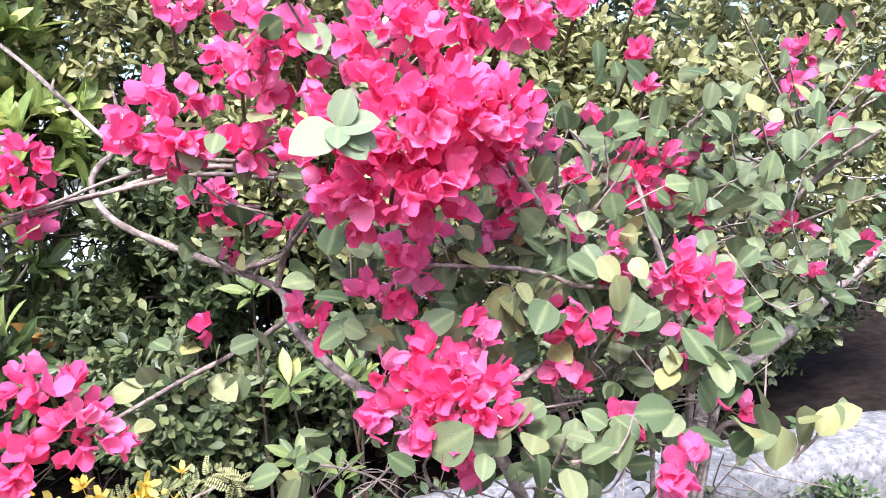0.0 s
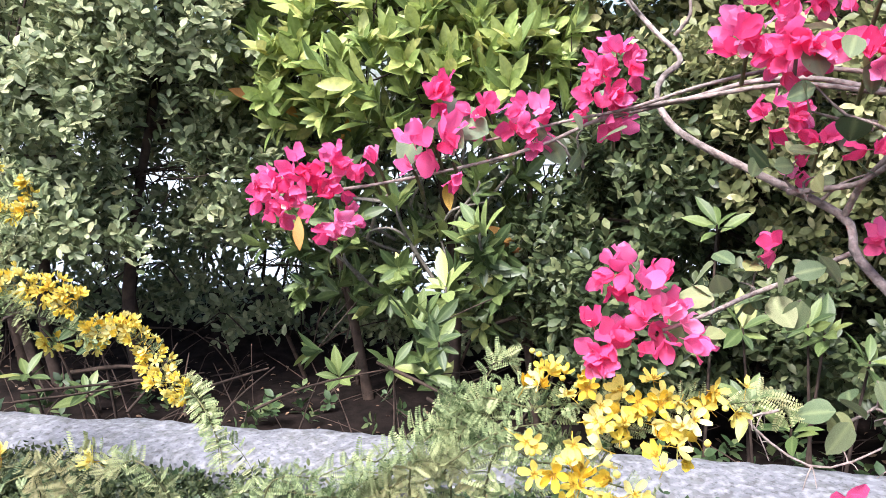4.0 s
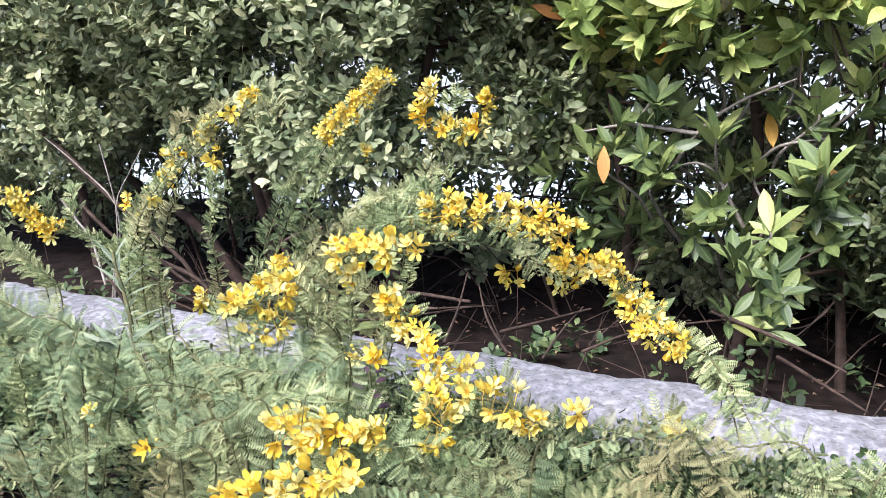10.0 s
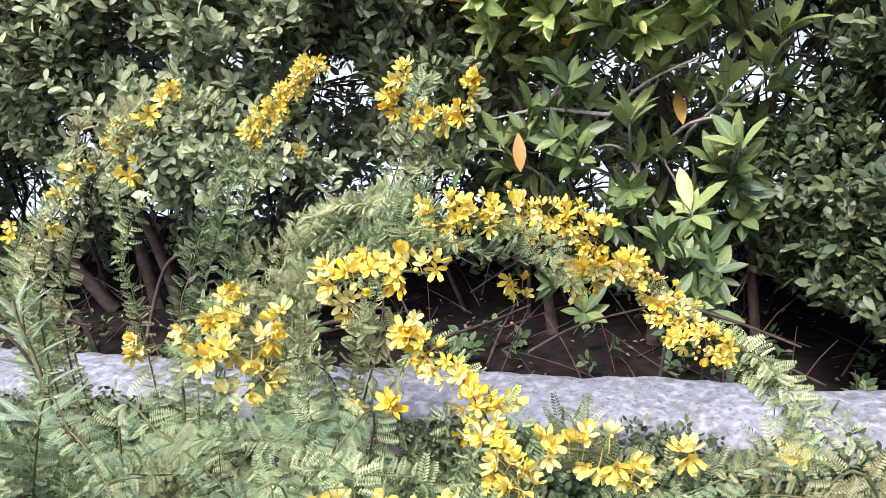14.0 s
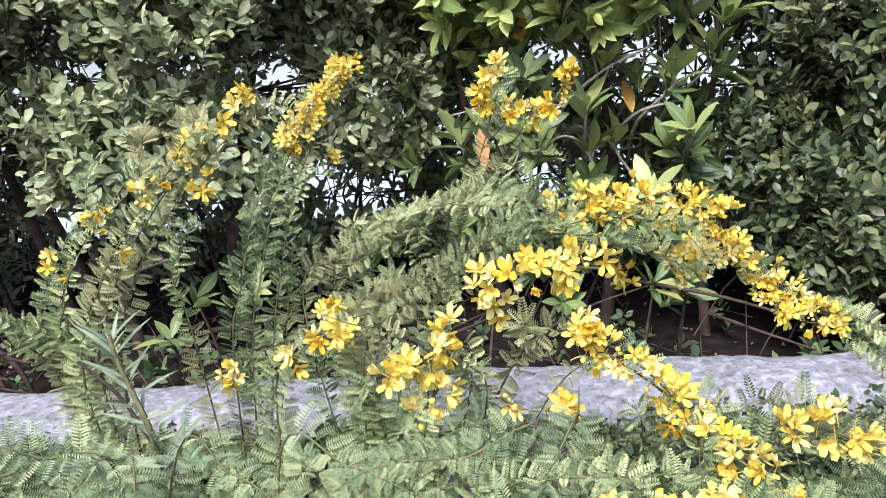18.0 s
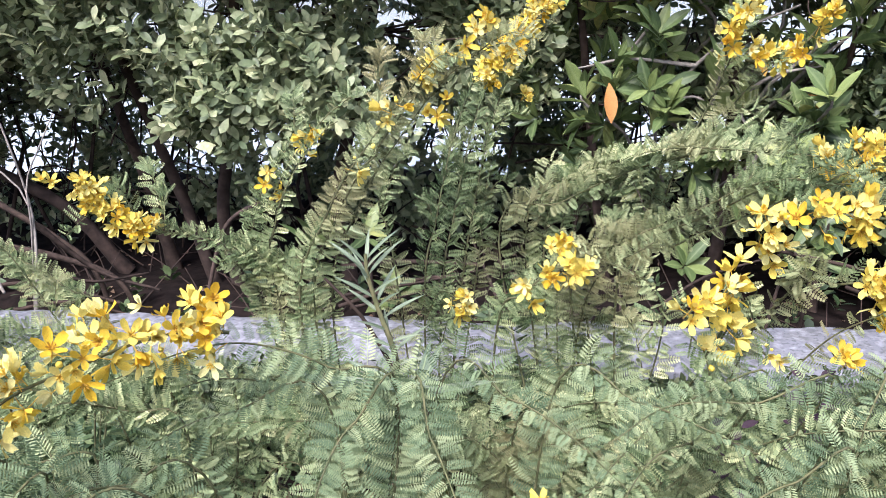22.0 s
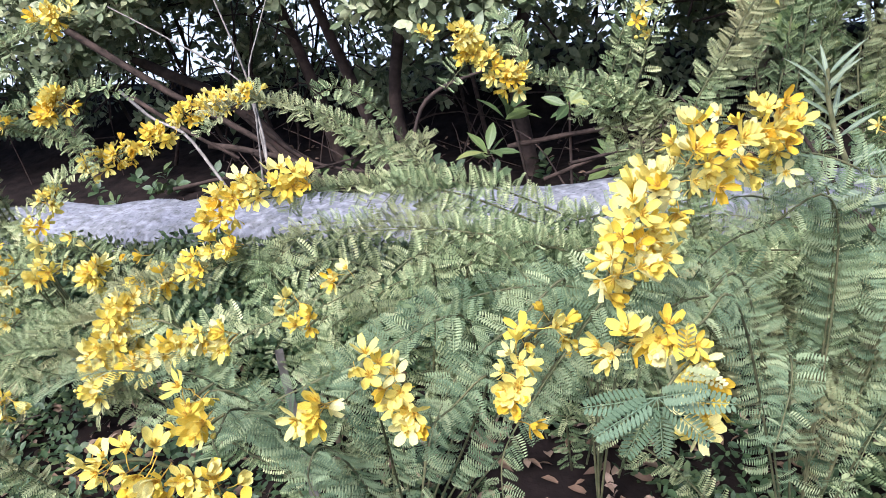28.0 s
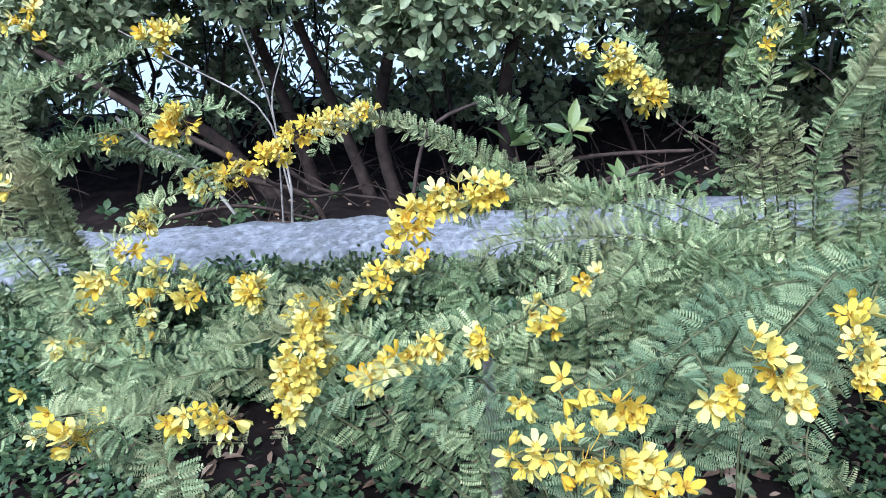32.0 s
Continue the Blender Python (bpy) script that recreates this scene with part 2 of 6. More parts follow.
def fast_mesh(name, verts, quads, materials, rib=None, slots=None, smooth=True):
    """A mesh from arrays of vertices and four-cornered faces."""
    me = bpy.data.meshes.new(name)
    verts, quads = np.asarray(verts, np.float32), np.asarray(quads, np.int32)
    me.vertices.add(len(verts))
    me.vertices.foreach_set("co", verts.ravel())
    me.loops.add(quads.size)
    me.loops.foreach_set("vertex_index", quads.ravel())
    me.polygons.add(len(quads))
    me.polygons.foreach_set("loop_start", np.arange(0, quads.size, 4, dtype=np.int32))
    if slots is not None:
        me.polygons.foreach_set("material_index", np.asarray(slots, np.int32))
    me.polygons.foreach_set("use_smooth", np.full(len(quads), smooth))
    me.update(calc_edges=True)
    if rib is not None:
        me.attributes.new("rib", "FLOAT", "POINT").data.foreach_set("value", np.asarray(rib, np.float32))
    for m in materials if isinstance(materials, (list, tuple)) else [materials]:
        me.materials.append(m)
    return me


def part(name, mesh, parent, label="", kind=""):
    ob = new(name, mesh)
    ob.parent = parent
    return tagged(ob, label=label, kind=kind)


def leaf_shape(width, segs=4, fold=0.25, droop=0.15, peak=0.45, tip=0.8, wave=0.0):
    """A leaf of length 1 along x, folded along its rib; returns vertices, faces and the distance from the rib."""
    v, rib, power = [], [], math.log(0.5) / math.log(peak)
    for i in range(segs + 1):
        s = i / segs
        w = width * 0.5 * math.sin(math.pi * max(s, 1e-6) ** power) ** tip if 0 < s < 1 else 0.0
        if i == 0:
            w = width * 0.04
        if i == segs:
            w = width * 0.015
        z = -droop * s * s
        for side in (-1, 0, 1):
            v.append((s, side * w, z + (abs(side) * fold * w) + wave * math.sin(7 * s + side * 1.3) * abs(side) * w))
            rib.append(abs(side) * 1.0)
    f = []
    for i in range(segs):
        a = 3 * i
        f += [(a, a + 3, a + 4, a + 1), (a + 1, a + 4, a + 5, a + 2)]
    return np.array(v), np.array(f), np.array(rib)


def strew(shape, places, mats):
    """Copies of one shape, each with its own 3 x 3 matrix, as one set of vertices and faces."""
    v, f = shape[0], shape[1]
    out = np.einsum("nij,kj->nki", mats, v) + places[:, None, :]
    faces = f[None] + (np.arange(len(places)) * len(v))[:, None, None]
    rib = np.tile(shape[2], len(places)) if len(shape) > 2 else None
    return out.reshape(-1, 3), faces.reshape(-1, 4), rib


def unit(a):
    return a / np.maximum(np.linalg.norm(a, axis=-1, keepdims=True), 1e-9)


def frames(axis, normal, size):
    """Matrices that lay x along axis and z near normal."""
    a = unit(axis)
    b = unit(np.cross(normal, a))
    n = np.cross(a, b)
    return np.stack([a, b, n], -1) * np.asarray(size).reshape(-1, 1, 1)


def curve(points, n):
    """n places along a smooth line through the points."""
    p = np.array(points, float)
    p = np.vstack([2 * p[0] - p[1], p, 2 * p[-1] - p[-2]])
    seg = len(p) - 3
    out = []
    for u in np.linspace(0, seg - 1e-6, n):
        i, t = int(u), u - int(u)
        a, b, c, d = p[i:i + 4]
        out.append(0.5 * (2 * b + (c - a) * t + (2 * a - 5 * b + 4 * c - d) * t * t + (3 * b - a - 3 * c + d) * t ** 3))
    return np.array(out)


def tube_arrays(line, r0, r1, sides=6, wobble=0.0):
    line = np.asarray(line, float)
    tan = unit(np.gradient(line, axis=0))
    ref = np.array([0.3, 0.9, 0.2]) if abs(tan[0][1]) < 0.8 else np.array([1.0, 0.1, 0.0])
    b = unit(np.cross(tan, ref))
    n = np.cross(tan, b)
    ang = np.arange(sides) * 2 * math.pi / sides
    r = np.linspace(r0, r1, len(line))[:, None, None]
    if wobble:
        r = r * (1 + wobble * rng.uniform(-1, 1, (len(line), sides, 1)))
    v = line[:, None, :] + r * (np.cos(ang)[None, :, None] * b[:, None, :] + np.sin(ang)[None, :, None] * n[:, None, :])
    k, q = len(line), []
    for i in range(k - 1):
        for j in range(sides):
            q.append((i * sides + j, i * sides + (j + 1) % sides, (i + 1) * sides + (j + 1) % sides, (i + 1) * sides + j))
    return v.reshape(-1, 3), np.array(q)


def joined(pieces):
    vs, fs, k = [], [], 0
    for p in pieces:
        vs.append(p[0])
        fs.append(np.asarray(p[1]) + k)
        k += len(p[0])
    return np.vstack(vs), np.vstack(fs)


def tube_mesh(name, points, r0, r1, material, n=14, sides=6, wobble=0.08):
    v, q = tube_arrays(curve(points, n), r0, r1, sides, wobble)
    return fast_mesh(name, v, q, material)


# ---- ground, wall, water ----
def build_ground():
    xs = np.concatenate([[-900, -200, -50, -14], np.linspace(-8, 6, 113), [12, 50, 200, 900]])
    ys = np.concatenate([[-900, -200, -40, -8, -2], np.linspace(-1, 7, 65), [9, 14, 40, 200, 900]])
    v = []
    for y in ys:
        for x in xs:
            back = min(1.0, max(0.0, (y - 2.1) / 0.5))
            z = 0.03 - 0.33 * back - 0.5 * min(1.0, max(0.0, (y - 4.8) / 2.0))
            z += 0.34 * math.exp(-((y - 5.05) / 0.38) ** 2)
            if -8 < x < 6 and -1 < y < 7:
                z += 0.05 * noise.noise((x * 1.3, y * 1.3, 0.0)) + 0.018 * noise.noise((x * 7, y * 7, 3.0))
            v.append((x, y, z))
    w = len(xs)
    q = [(j * w + i, j * w + i + 1, (j + 1) * w + i + 1, (j + 1) * w + i) for j in range(len(ys) - 1) for i in range(w - 1)]
    tagged(new("ground", fast_mesh("ground", v, q, M_SOIL)), "bare soil, its colour darkened for shade, with fallen leaves under the shrubs", "ground", kind="structure")
    k = [(-900, 5.6, -0.55), (900, 5.6, -0.55), (900, 900, -0.55), (-900, 900, -0.55)]
    tagged(new("water", fast_mesh("water", k, [(0, 1, 2, 3)], M_WATER)), "still pale water behind the mangrove hedge", "water", kind="structure")


def build_wall():
    prof = [(0.0, -0.25), (0.0, 0.06), (0.0, 0.17), (0.008, 0.205), (0.03, 0.225), (0.08, 0.232), (0.14, 0.234), (0.20, 0.232), (0.252, 0.226), (0.275, 0.205), (0.28, 0.15), (0.28, -0.05), (0.28, -0.45)]
    xs = np.linspace(-8.0, 5.5, 420)
    v = []
    for x in xs:
        bend = -0.05 * max(0.0, x + 0.2) ** 1.2
        for k, (y, z) in enumerate(prof):
            w = 0.012 * noise.noise((x * 5, y * 9, z * 9)) + 0.006 * noise.noise((x * 19, y * 25, z * 25))
            top = max(0.0, min(1.0, (z - 0.1) * 8))
            v.append((x, 1.9 + y + bend + w + 0.012 * noise.noise((x * 0.8, 4.0, y)), z + top * (w + 0.012 * noise.noise((x * 1.1, y, 7.0)))))
    n = len(prof)
    q = [(i * n + j, (i + 1) * n + j, (i + 1) * n + j + 1, i * n + j + 1) for i in range(len(xs) - 1) for j in range(n - 1)]
    tagged(new("wall_1", fast_mesh("wall", v, q, M_WALL)), "low rough whitewashed concrete garden wall, stained and weathered", "wall", kind="structure")


build_ground()
build_wall()


# ---- mangrove hedge behind the wall ----
def twig_tips(blobs, gap, scale=2.4):
    """Places of twig ends in egg-shaped parts of a crown, with gaps, and the way each points."""
    tips, ways = [], []
    for x, y, z, rx, ry, rz, n in blobs:
        d = unit(rng.normal(size=(n, 3)) * np.array([1, 1, 0.9]) + np.array([0, -0.45, 0.1]))
        r = rng.uniform(0.35, 1.0, n)[:, None] ** 0.45
        p = np.array([x, y, z]) + d * r * np.array([rx, ry, rz])
        keep = np.array([noise.noise(Vector(q) * scale) + 0.5 * noise.noise(Vector(q) * scale * 2.7) > gap for q in p])
        keep &= p[:, 2] > -0.15
        tips.append(p[keep])
        ways.append(unit(d[keep] * 0.7 + np.array([0, -0.15, 0.7]) + rng.normal(size=(keep.sum(), 3)) * 0.4))
    return np.vstack(tips), np.vstack(ways)


def whorls(tips, ways, k, size, lean, spread=0.02):
    """k leaves round each twig end: places and matrices."""
    n = len(tips)
    ref = unit(np.cross(ways, rng.normal(size=(n, 3))))
    oth = np.cross(ways, ref)
    ang = (np.arange(k) * 2.4)[None, :] + rng.uniform(0, 6.3, (n, 1))
    side = np.cos(ang)[..., None] * ref[:, None] + np.sin(ang)[..., None] * oth[:, None]
    el = rng.uniform(lean[0], lean[1], (n, k))[..., None]
    axis = side * np.sin(el) + ways[:, None] * np.cos(el)
    normal = ways[:, None] * np.sin(el) - side * np.cos(el) + rng.normal(size=(n, k, 3)) * 0.25
    place = tips[:, None] - ways[:, None] * (np.arange(k) * spread)[None, :, None] + axis * 0.006
    sz = size * rng.uniform(0.6, 1.15, (n, k))
    return place.reshape(-1, 3), frames(axis.reshape(-1, 3), normal.reshape(-1, 3), sz.ravel())


SMALL_LEAF = leaf_shape(0.50, 4, 0.22, 0.12, 0.60, 0.6)
BIG_LEAF = leaf_shape(0.35, 5, 0.34, 0.14, 0.52, 0.85, 0.06)


def wood(tree, trunks, tips, material, twigs=90, thin=0.006):
    """Trunks with their limbs as parts, and thin twigs towards some of the leafy ends."""
    nodes = []
    for pts, r in trunks:
        part("trunk", tube_mesh("trunk", pts, r, r * 0.45, material, 16, 8, 0.12), tree)
        nodes.append(curve(pts, 12)[4:])
    nodes = np.vstack(nodes)
    pick = tips[rng.choice(len(tips), min(twigs, len(tips)), replace=False)]
    fine = []
    for i, t in enumerate(pick):
        d = np.linalg.norm(nodes - t, axis=1) + np.maximum(0, nodes[:, 2] - t[2]) * 2
        a = nodes[np.argmin(d)]
        mid = (a + t) / 2 + rng.normal(size=3) * 0.07 + np.array([0, 0, -0.05])
        if i < 14:
            part("limb", tube_mesh("limb", [a, mid, t], thin * 2.2, thin * 0.7, material, 9, 6, 0.1), tree)
        else:
            fine.append(tube_arrays(curve([a, mid, t], 7), thin, thin * 0.35, 4))
    part("fine_branching", fast_mesh("fine_branching", *joined(fine), material), tree, kind="stuff")


def foliage(tree, tips, ways, shape, k, size, lean, material, name="foliage", own=0, own_material=None, spread=0.02, label=""):
    pl, mt = whorls(tips, ways, k, size, lean, spread)
    if own:
        near = np.argsort(pl[:, 1] + rng.uniform(0, 0.3, len(pl)))[:own]
        me = fast_mesh("leaf", shape[0], shape[1], own_material, shape[2])
        for i in near:
            ob = part("leaf", me, tree)
            m = np.eye(4)
            m[:3, :3], m[:3, 3] = mt[i], pl[i]
            ob.matrix_basis = tree.matrix_world.inverted() @ Matrix(m.tolist())
        rest = np.setdiff1d(np.arange(len(pl)), near)
        pl, mt = pl[rest], mt[rest]
    v, f, rib = strew(shape, pl, mt)
    part(name, fast_mesh(name, v, f, material, rib), tree, label, kind="stuff")


def small_leaf_tree(label, blobs, trunks, material, gap, size=0.064, twigs=110, k=11):
    tree = tagged(new("mangrove_tree"), label, "tree", "mangrove hedge behind the wall")
    tips, ways = twig_tips(blobs, gap)
    foliage(tree, tips, ways, SMALL_LEAF, k, size, (0.5, 1.25), material, spread=0.014)
    wood(tree, trunks, tips, M_BARK, twigs)
    return tree


small_leaf_tree("dense dark green small-leaved mangrove tree behind the wall",
                [(-3.1, 3.45, 1.2, 1.15, 0.6, 0.75, 1700), (-3.9, 3.4, 1.65, 1.0, 0.7, 0.7, 1100), (-2.4, 3.6, 1.7, 0.8, 0.6, 0.7, 1100), (-2.8, 3.2, 0.75, 0.6, 0.35, 0.35, 380), (-2.1, 3.7, 0.9, 0.5, 0.4, 0.4, 360)],
                [([(-3.3, 3.7, -0.35), (-3.35, 3.68, 0.1), (-3.2, 3.6, 0.7), (-3.1, 3.5, 1.4)], 0.04), ([(-3.42, 3.72, -0.35), (-3.55, 3.7, 0.15), (-3.7, 3.6, 0.8), (-3.8, 3.4, 1.5)], 0.034),
                 ([(-2.7, 3.6, -0.35), (-2.75, 3.6, 0.2), (-2.6, 3.55, 0.8), (-2.4, 3.6, 1.6)], 0.04)], M_OLIVE, -0.16)
small_leaf_tree("tall dark mangrove tree with reddish trunk and leaning limbs",
                [(-5.0, 3.8, 1.35, 1.1, 0.7, 0.75, 1500), (-4.9, 3.5, 0.75, 0.7, 0.4, 0.4, 420), (-6.2, 3.8, 1.0, 1.0, 0.7, 0.9, 1000), (-6.5, 3.8, 1.0, 0.6, 0.5, 0.5, 350), (-4.4, 3.9, 1.8, 0.9, 0.6, 0.7, 900), (-4.6, 4.1, 0.9, 0.9, 0.4, 0.45, 420)],
                [([(-3.78, 4.0, -0.35), (-3.85, 4.0, 0.05), (-3.95, 4.0, 0.45), (-4.1, 3.9, 1.2)], 0.042), ([(-4.0, 3.9, -0.3), (-4.25, 3.8, 0.1), (-4.75, 3.7, 0.45), (-5.3, 3.7, 1.1)], 0.04),
                 ([(-5.2, 3.9, -0.35), (-5.3, 3.9, 0.3), (-5.2, 3.8, 1.2)], 0.045)], M_OLIVE, -0.2)
small_leaf_tree("olive green fine-leaved mangrove tree behind the bougainvillea",
                [(1.0, 3.5, 1.35, 1.3, 0.6, 0.95, 2600), (2.6, 3.4, 1.2, 1.3, 0.7, 1.0, 2200), (0.0, 3.8, 1.8, 0.8, 0.5, 0.7, 1000)],
                [([(0.7, 3.8, -0.35), (0.75, 3.8, 0.3), (0.8, 3.6, 1.4)], 0.04), ([(1.6, 3.7, -0.35), (1.5, 3.7, 0.4), (1.7, 3.5, 1.5)], 0.045), ([(2.7, 3.7, -0.35), (2.7, 3.7, 0.4), (2.6, 3.5, 1.5)], 0.04)],
                M_OCHRE, -0.18, 0.062)


# lower part of the hedge, shaded through its darker leaf colour
small_leaf_tree("low fine-leaved mangrove shrub with the hedge's shade in its leaf colour",
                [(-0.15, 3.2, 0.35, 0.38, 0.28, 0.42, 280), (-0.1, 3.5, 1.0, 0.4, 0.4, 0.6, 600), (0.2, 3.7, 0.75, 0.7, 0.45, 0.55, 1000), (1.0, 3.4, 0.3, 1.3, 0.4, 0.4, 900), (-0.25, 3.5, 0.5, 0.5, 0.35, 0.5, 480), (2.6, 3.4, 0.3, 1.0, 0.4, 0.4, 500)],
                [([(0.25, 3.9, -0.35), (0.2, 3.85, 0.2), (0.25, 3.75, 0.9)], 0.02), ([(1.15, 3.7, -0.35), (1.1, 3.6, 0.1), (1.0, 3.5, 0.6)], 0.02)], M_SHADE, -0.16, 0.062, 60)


def sapling(label, places, group="mangrove saplings behind the wall"):
    tree = tagged(new("mangrove_sapling"), label, "sapling", group)
    tips = np.array(places)
    ways = unit(rng.normal(size=(len(tips), 3)) * 0.25 + np.array([0, -0.45, 0.75]))
    pl, mt = whorls(tips, ways, 8, 0.13, (0.7, 1.4), 0.006)
    me = fast_mesh("leaf", BIG_LEAF[0], BIG_LEAF[1], M_MANG_ONE, BIG_LEAF[2])
    for p, q in zip(pl, mt):
        ob = part("leaf", me, tree)
        m = np.eye(4)
        m[:3, :3], m[:3, 3] = q, p
        ob.matrix_basis = Matrix(m.tolist())
    for t in tips:
        root = (t[0] + rng.normal() * 0.05, t[1] + 0.1, -0.35)
        part("stem", tube_mesh("stem", [root, (t[0] * 0.6 + root[0] * 0.4, t[1] + 0.05, t[2] * 0.5 - 0.1), t], 0.008, 0.004, M_BARK, 10, 6), tree)


def big_leaf_tree():
    tree = tagged(new("mangrove_tree"), "large-leaved red mangrove with glossy leaf whorls behind the wall", "tree", "mangrove hedge behind the wall")
    low, lway = twig_tips([(-1.25, 3.6, 0.70, 0.65, 0.4, 0.50, 60), (-1.05, 3.0, 0.22, 0.4, 0.3, 0.20, 14), (-0.85, 3.55, 0.62, 0.32, 0.35, 0.55, 50), (-1.7, 3.6, 0.65, 0.35, 0.4, 0.4, 24)], -0.15)
    foliage(tree, low, lway, BIG_LEAF, 8, 0.13, (0.35, 1.05), M_MANG, own=120, own_material=M_MANG_ONE, spread=0.006)
    near = np.array(NEAR_WHORLS)
    nway = unit(rng.normal(size=(len(near), 3)) * 0.3 + np.array([0, -0.3, 0.9]))
    pl, mt = whorls(near, nway, 10, 0.155, (0.2, 1.15), 0.006)
    me = fast_mesh("leaf", BIG_LEAF[0], BIG_LEAF[1], M_FRESH_ONE, BIG_LEAF[2])
    for p, q in zip(pl, mt):
        m = np.eye(4)
        m[:3, :3], m[:3, 3] = q, p
        part("leaf", me, tree).matrix_basis = Matrix(m.tolist())
    for p in NEAR_WHORLS:
        a = (p[0] * 0.55 - 0.5, 3.65, p[2] - rng.uniform(0.25, 0.45))
        part("limb", tube_mesh("limb", [a, ((a[0] + p[0]) / 2 + rng.normal() * 0.06, 3.45, p[2] - 0.2), (p[0], p[1], p[2] - 0.05), p], 0.008, 0.005, M_TWIG, 12, 6, 0.12), tree)
    high, hway = twig_tips([(-1.25, 3.6, 1.38, 0.82, 0.5, 0.42, 240), (-0.72, 3.55, 1.35, 0.35, 0.45, 0.4, 75), (-1.1, 3.7, 1.95, 0.8, 0.5, 0.5, 190)], -0.25)
    foliage(tree, high, hway, BIG_LEAF, 9, 0.145, (0.2, 0.9), M_LIME, "young_foliage", spread=0.006, label="yellow-green upper leaves")
    tips = np.vstack([low, high])
    wood(tree, [([(-1.05, 3.7, -0.35), (-1.0, 3.7, 0.3), (-1.05, 3.65, 0.9), (-1.2, 3.6, 1.6)], 0.035), ([(-0.6, 3.6, -0.35), (-0.65, 3.6, 0.3), (-0.6, 3.5, 1.0)], 0.025),
                ([(-1.5, 3.8, -0.35), (-1.6, 3.75, 0.4), (-1.7, 3.6, 1.2)], 0.03)], tips, M_BARK, 120, 0.005)
    for pts in ([(-1.36, 3.45, 0.62), (-1.25, 3.35, 0.80), (-1.10, 3.32, 0.93), (-0.90, 3.30, 1.02)], [(-1.25, 3.35, 0.80), (-1.50, 3.33, 0.83), (-1.70, 3.30, 0.80)], [(-1.05, 3.5, 0.4), (-1.20, 3.4, 0.66), (-1.36, 3.32, 0.66)], [(-1.05, 3.6, 0.6), (-0.95, 3.4, 0.75), (-0.78, 3.32, 0.80)]):
        part("limb", tube_mesh("limb", pts, 0.010, 0.004, M_TWIG, 12, 6, 0.12), tree)
    me = fast_mesh("withered_leaf", BIG_LEAF[0], BIG_LEAF[1], M_DEAD, BIG_LEAF[2])
    for p, a in ((ORANGE_1, (1, -0.3, -0.5)), (ORANGE_2, (0.9, -0.2, -0.4)), (ORANGE_3, (0.1, -0.4, -1)), (ORANGE_4, (0.2, -0.5, 0.9)), (ORANGE_5, (0.8, -0.3, -0.6)), (ORANGE_6, (0.2, -0.6, -0.8)), (ORANGE_7, (-0.6, -0.6, 0.4))):
        ob = part("withered_leaf", me, tree, "withered orange leaf")
        m = np.eye(4)
        m[:3, :3], m[:3, 3] = frames(np.array([a], float), np.array([[0.1, -0.9, 0.5]]), [0.15])[0], p
        ob.matrix_basis = Matrix(m.tolist())


ORANGE_1, ORANGE_2, ORANGE_3, ORANGE_4 = (-0.803, 3.470, 0.673), (-0.772, 3.500, 0.612), (-1.589, 3.200, 0.754), (-1.424, 3.400, 1.029)
ORANGE_5, ORANGE_6, ORANGE_7 = (-1.751, 3.400, 1.273), (-0.991, 3.500, 0.877), (-1.830, 3.400, 1.254)
NEAR_WHORLS = ((-1.40, 3.25, 0.60), (-1.17, 3.30, 0.80), (-1.14, 3.35, 1.09), (-0.79, 3.20, 0.70), (-0.77, 3.40, 1.11), (-0.67, 3.35, 0.98), (-1.07, 3.40, 0.96), (-0.94, 3.20, 0.45), (-1.14, 3.30, 0.45), (-1.67, 3.35, 0.71), (-1.43, 3.40, 0.99), (-1.13, 3.45, 0.62), (-0.82, 3.35, 0.90), (-1.02, 3.50, 0.63), (-1.34, 3.50, 0.84), (-1.51, 3.40, 1.16), (-0.90, 3.50, 1.09), (-1.29, 3.50, 1.15))
big_leaf_tree()
sapling("young mangrove with dark glossy leaf whorls under the bougainvillea", [(0.424, 2.900, 0.413), (0.122, 3.000, 0.754), (0.216, 2.950, 0.379)])
sapling("small mangrove seedling with a whorl of leaves behind the wall", [(0.182, 2.600, 0.226)])
sapling("young mangrove with broad dark leaves behind the wall", [(0.481, 2.900, 0.384), (0.601, 2.800, 0.318), (0.323, 2.600, 0.143)])
sapling("young mangrove with broad leaves in the shade", [(-2.726, 3.000, 0.199), (-2.497, 3.000, 0.216), (-2.806, 2.900, 0.078), (-2.346, 2.700, 0.092)])
sapling("young mangrove with spreading leaf whorl close to the wall", [(-1.032, 2.700, 0.262), (-0.883, 2.800, 0.330)])


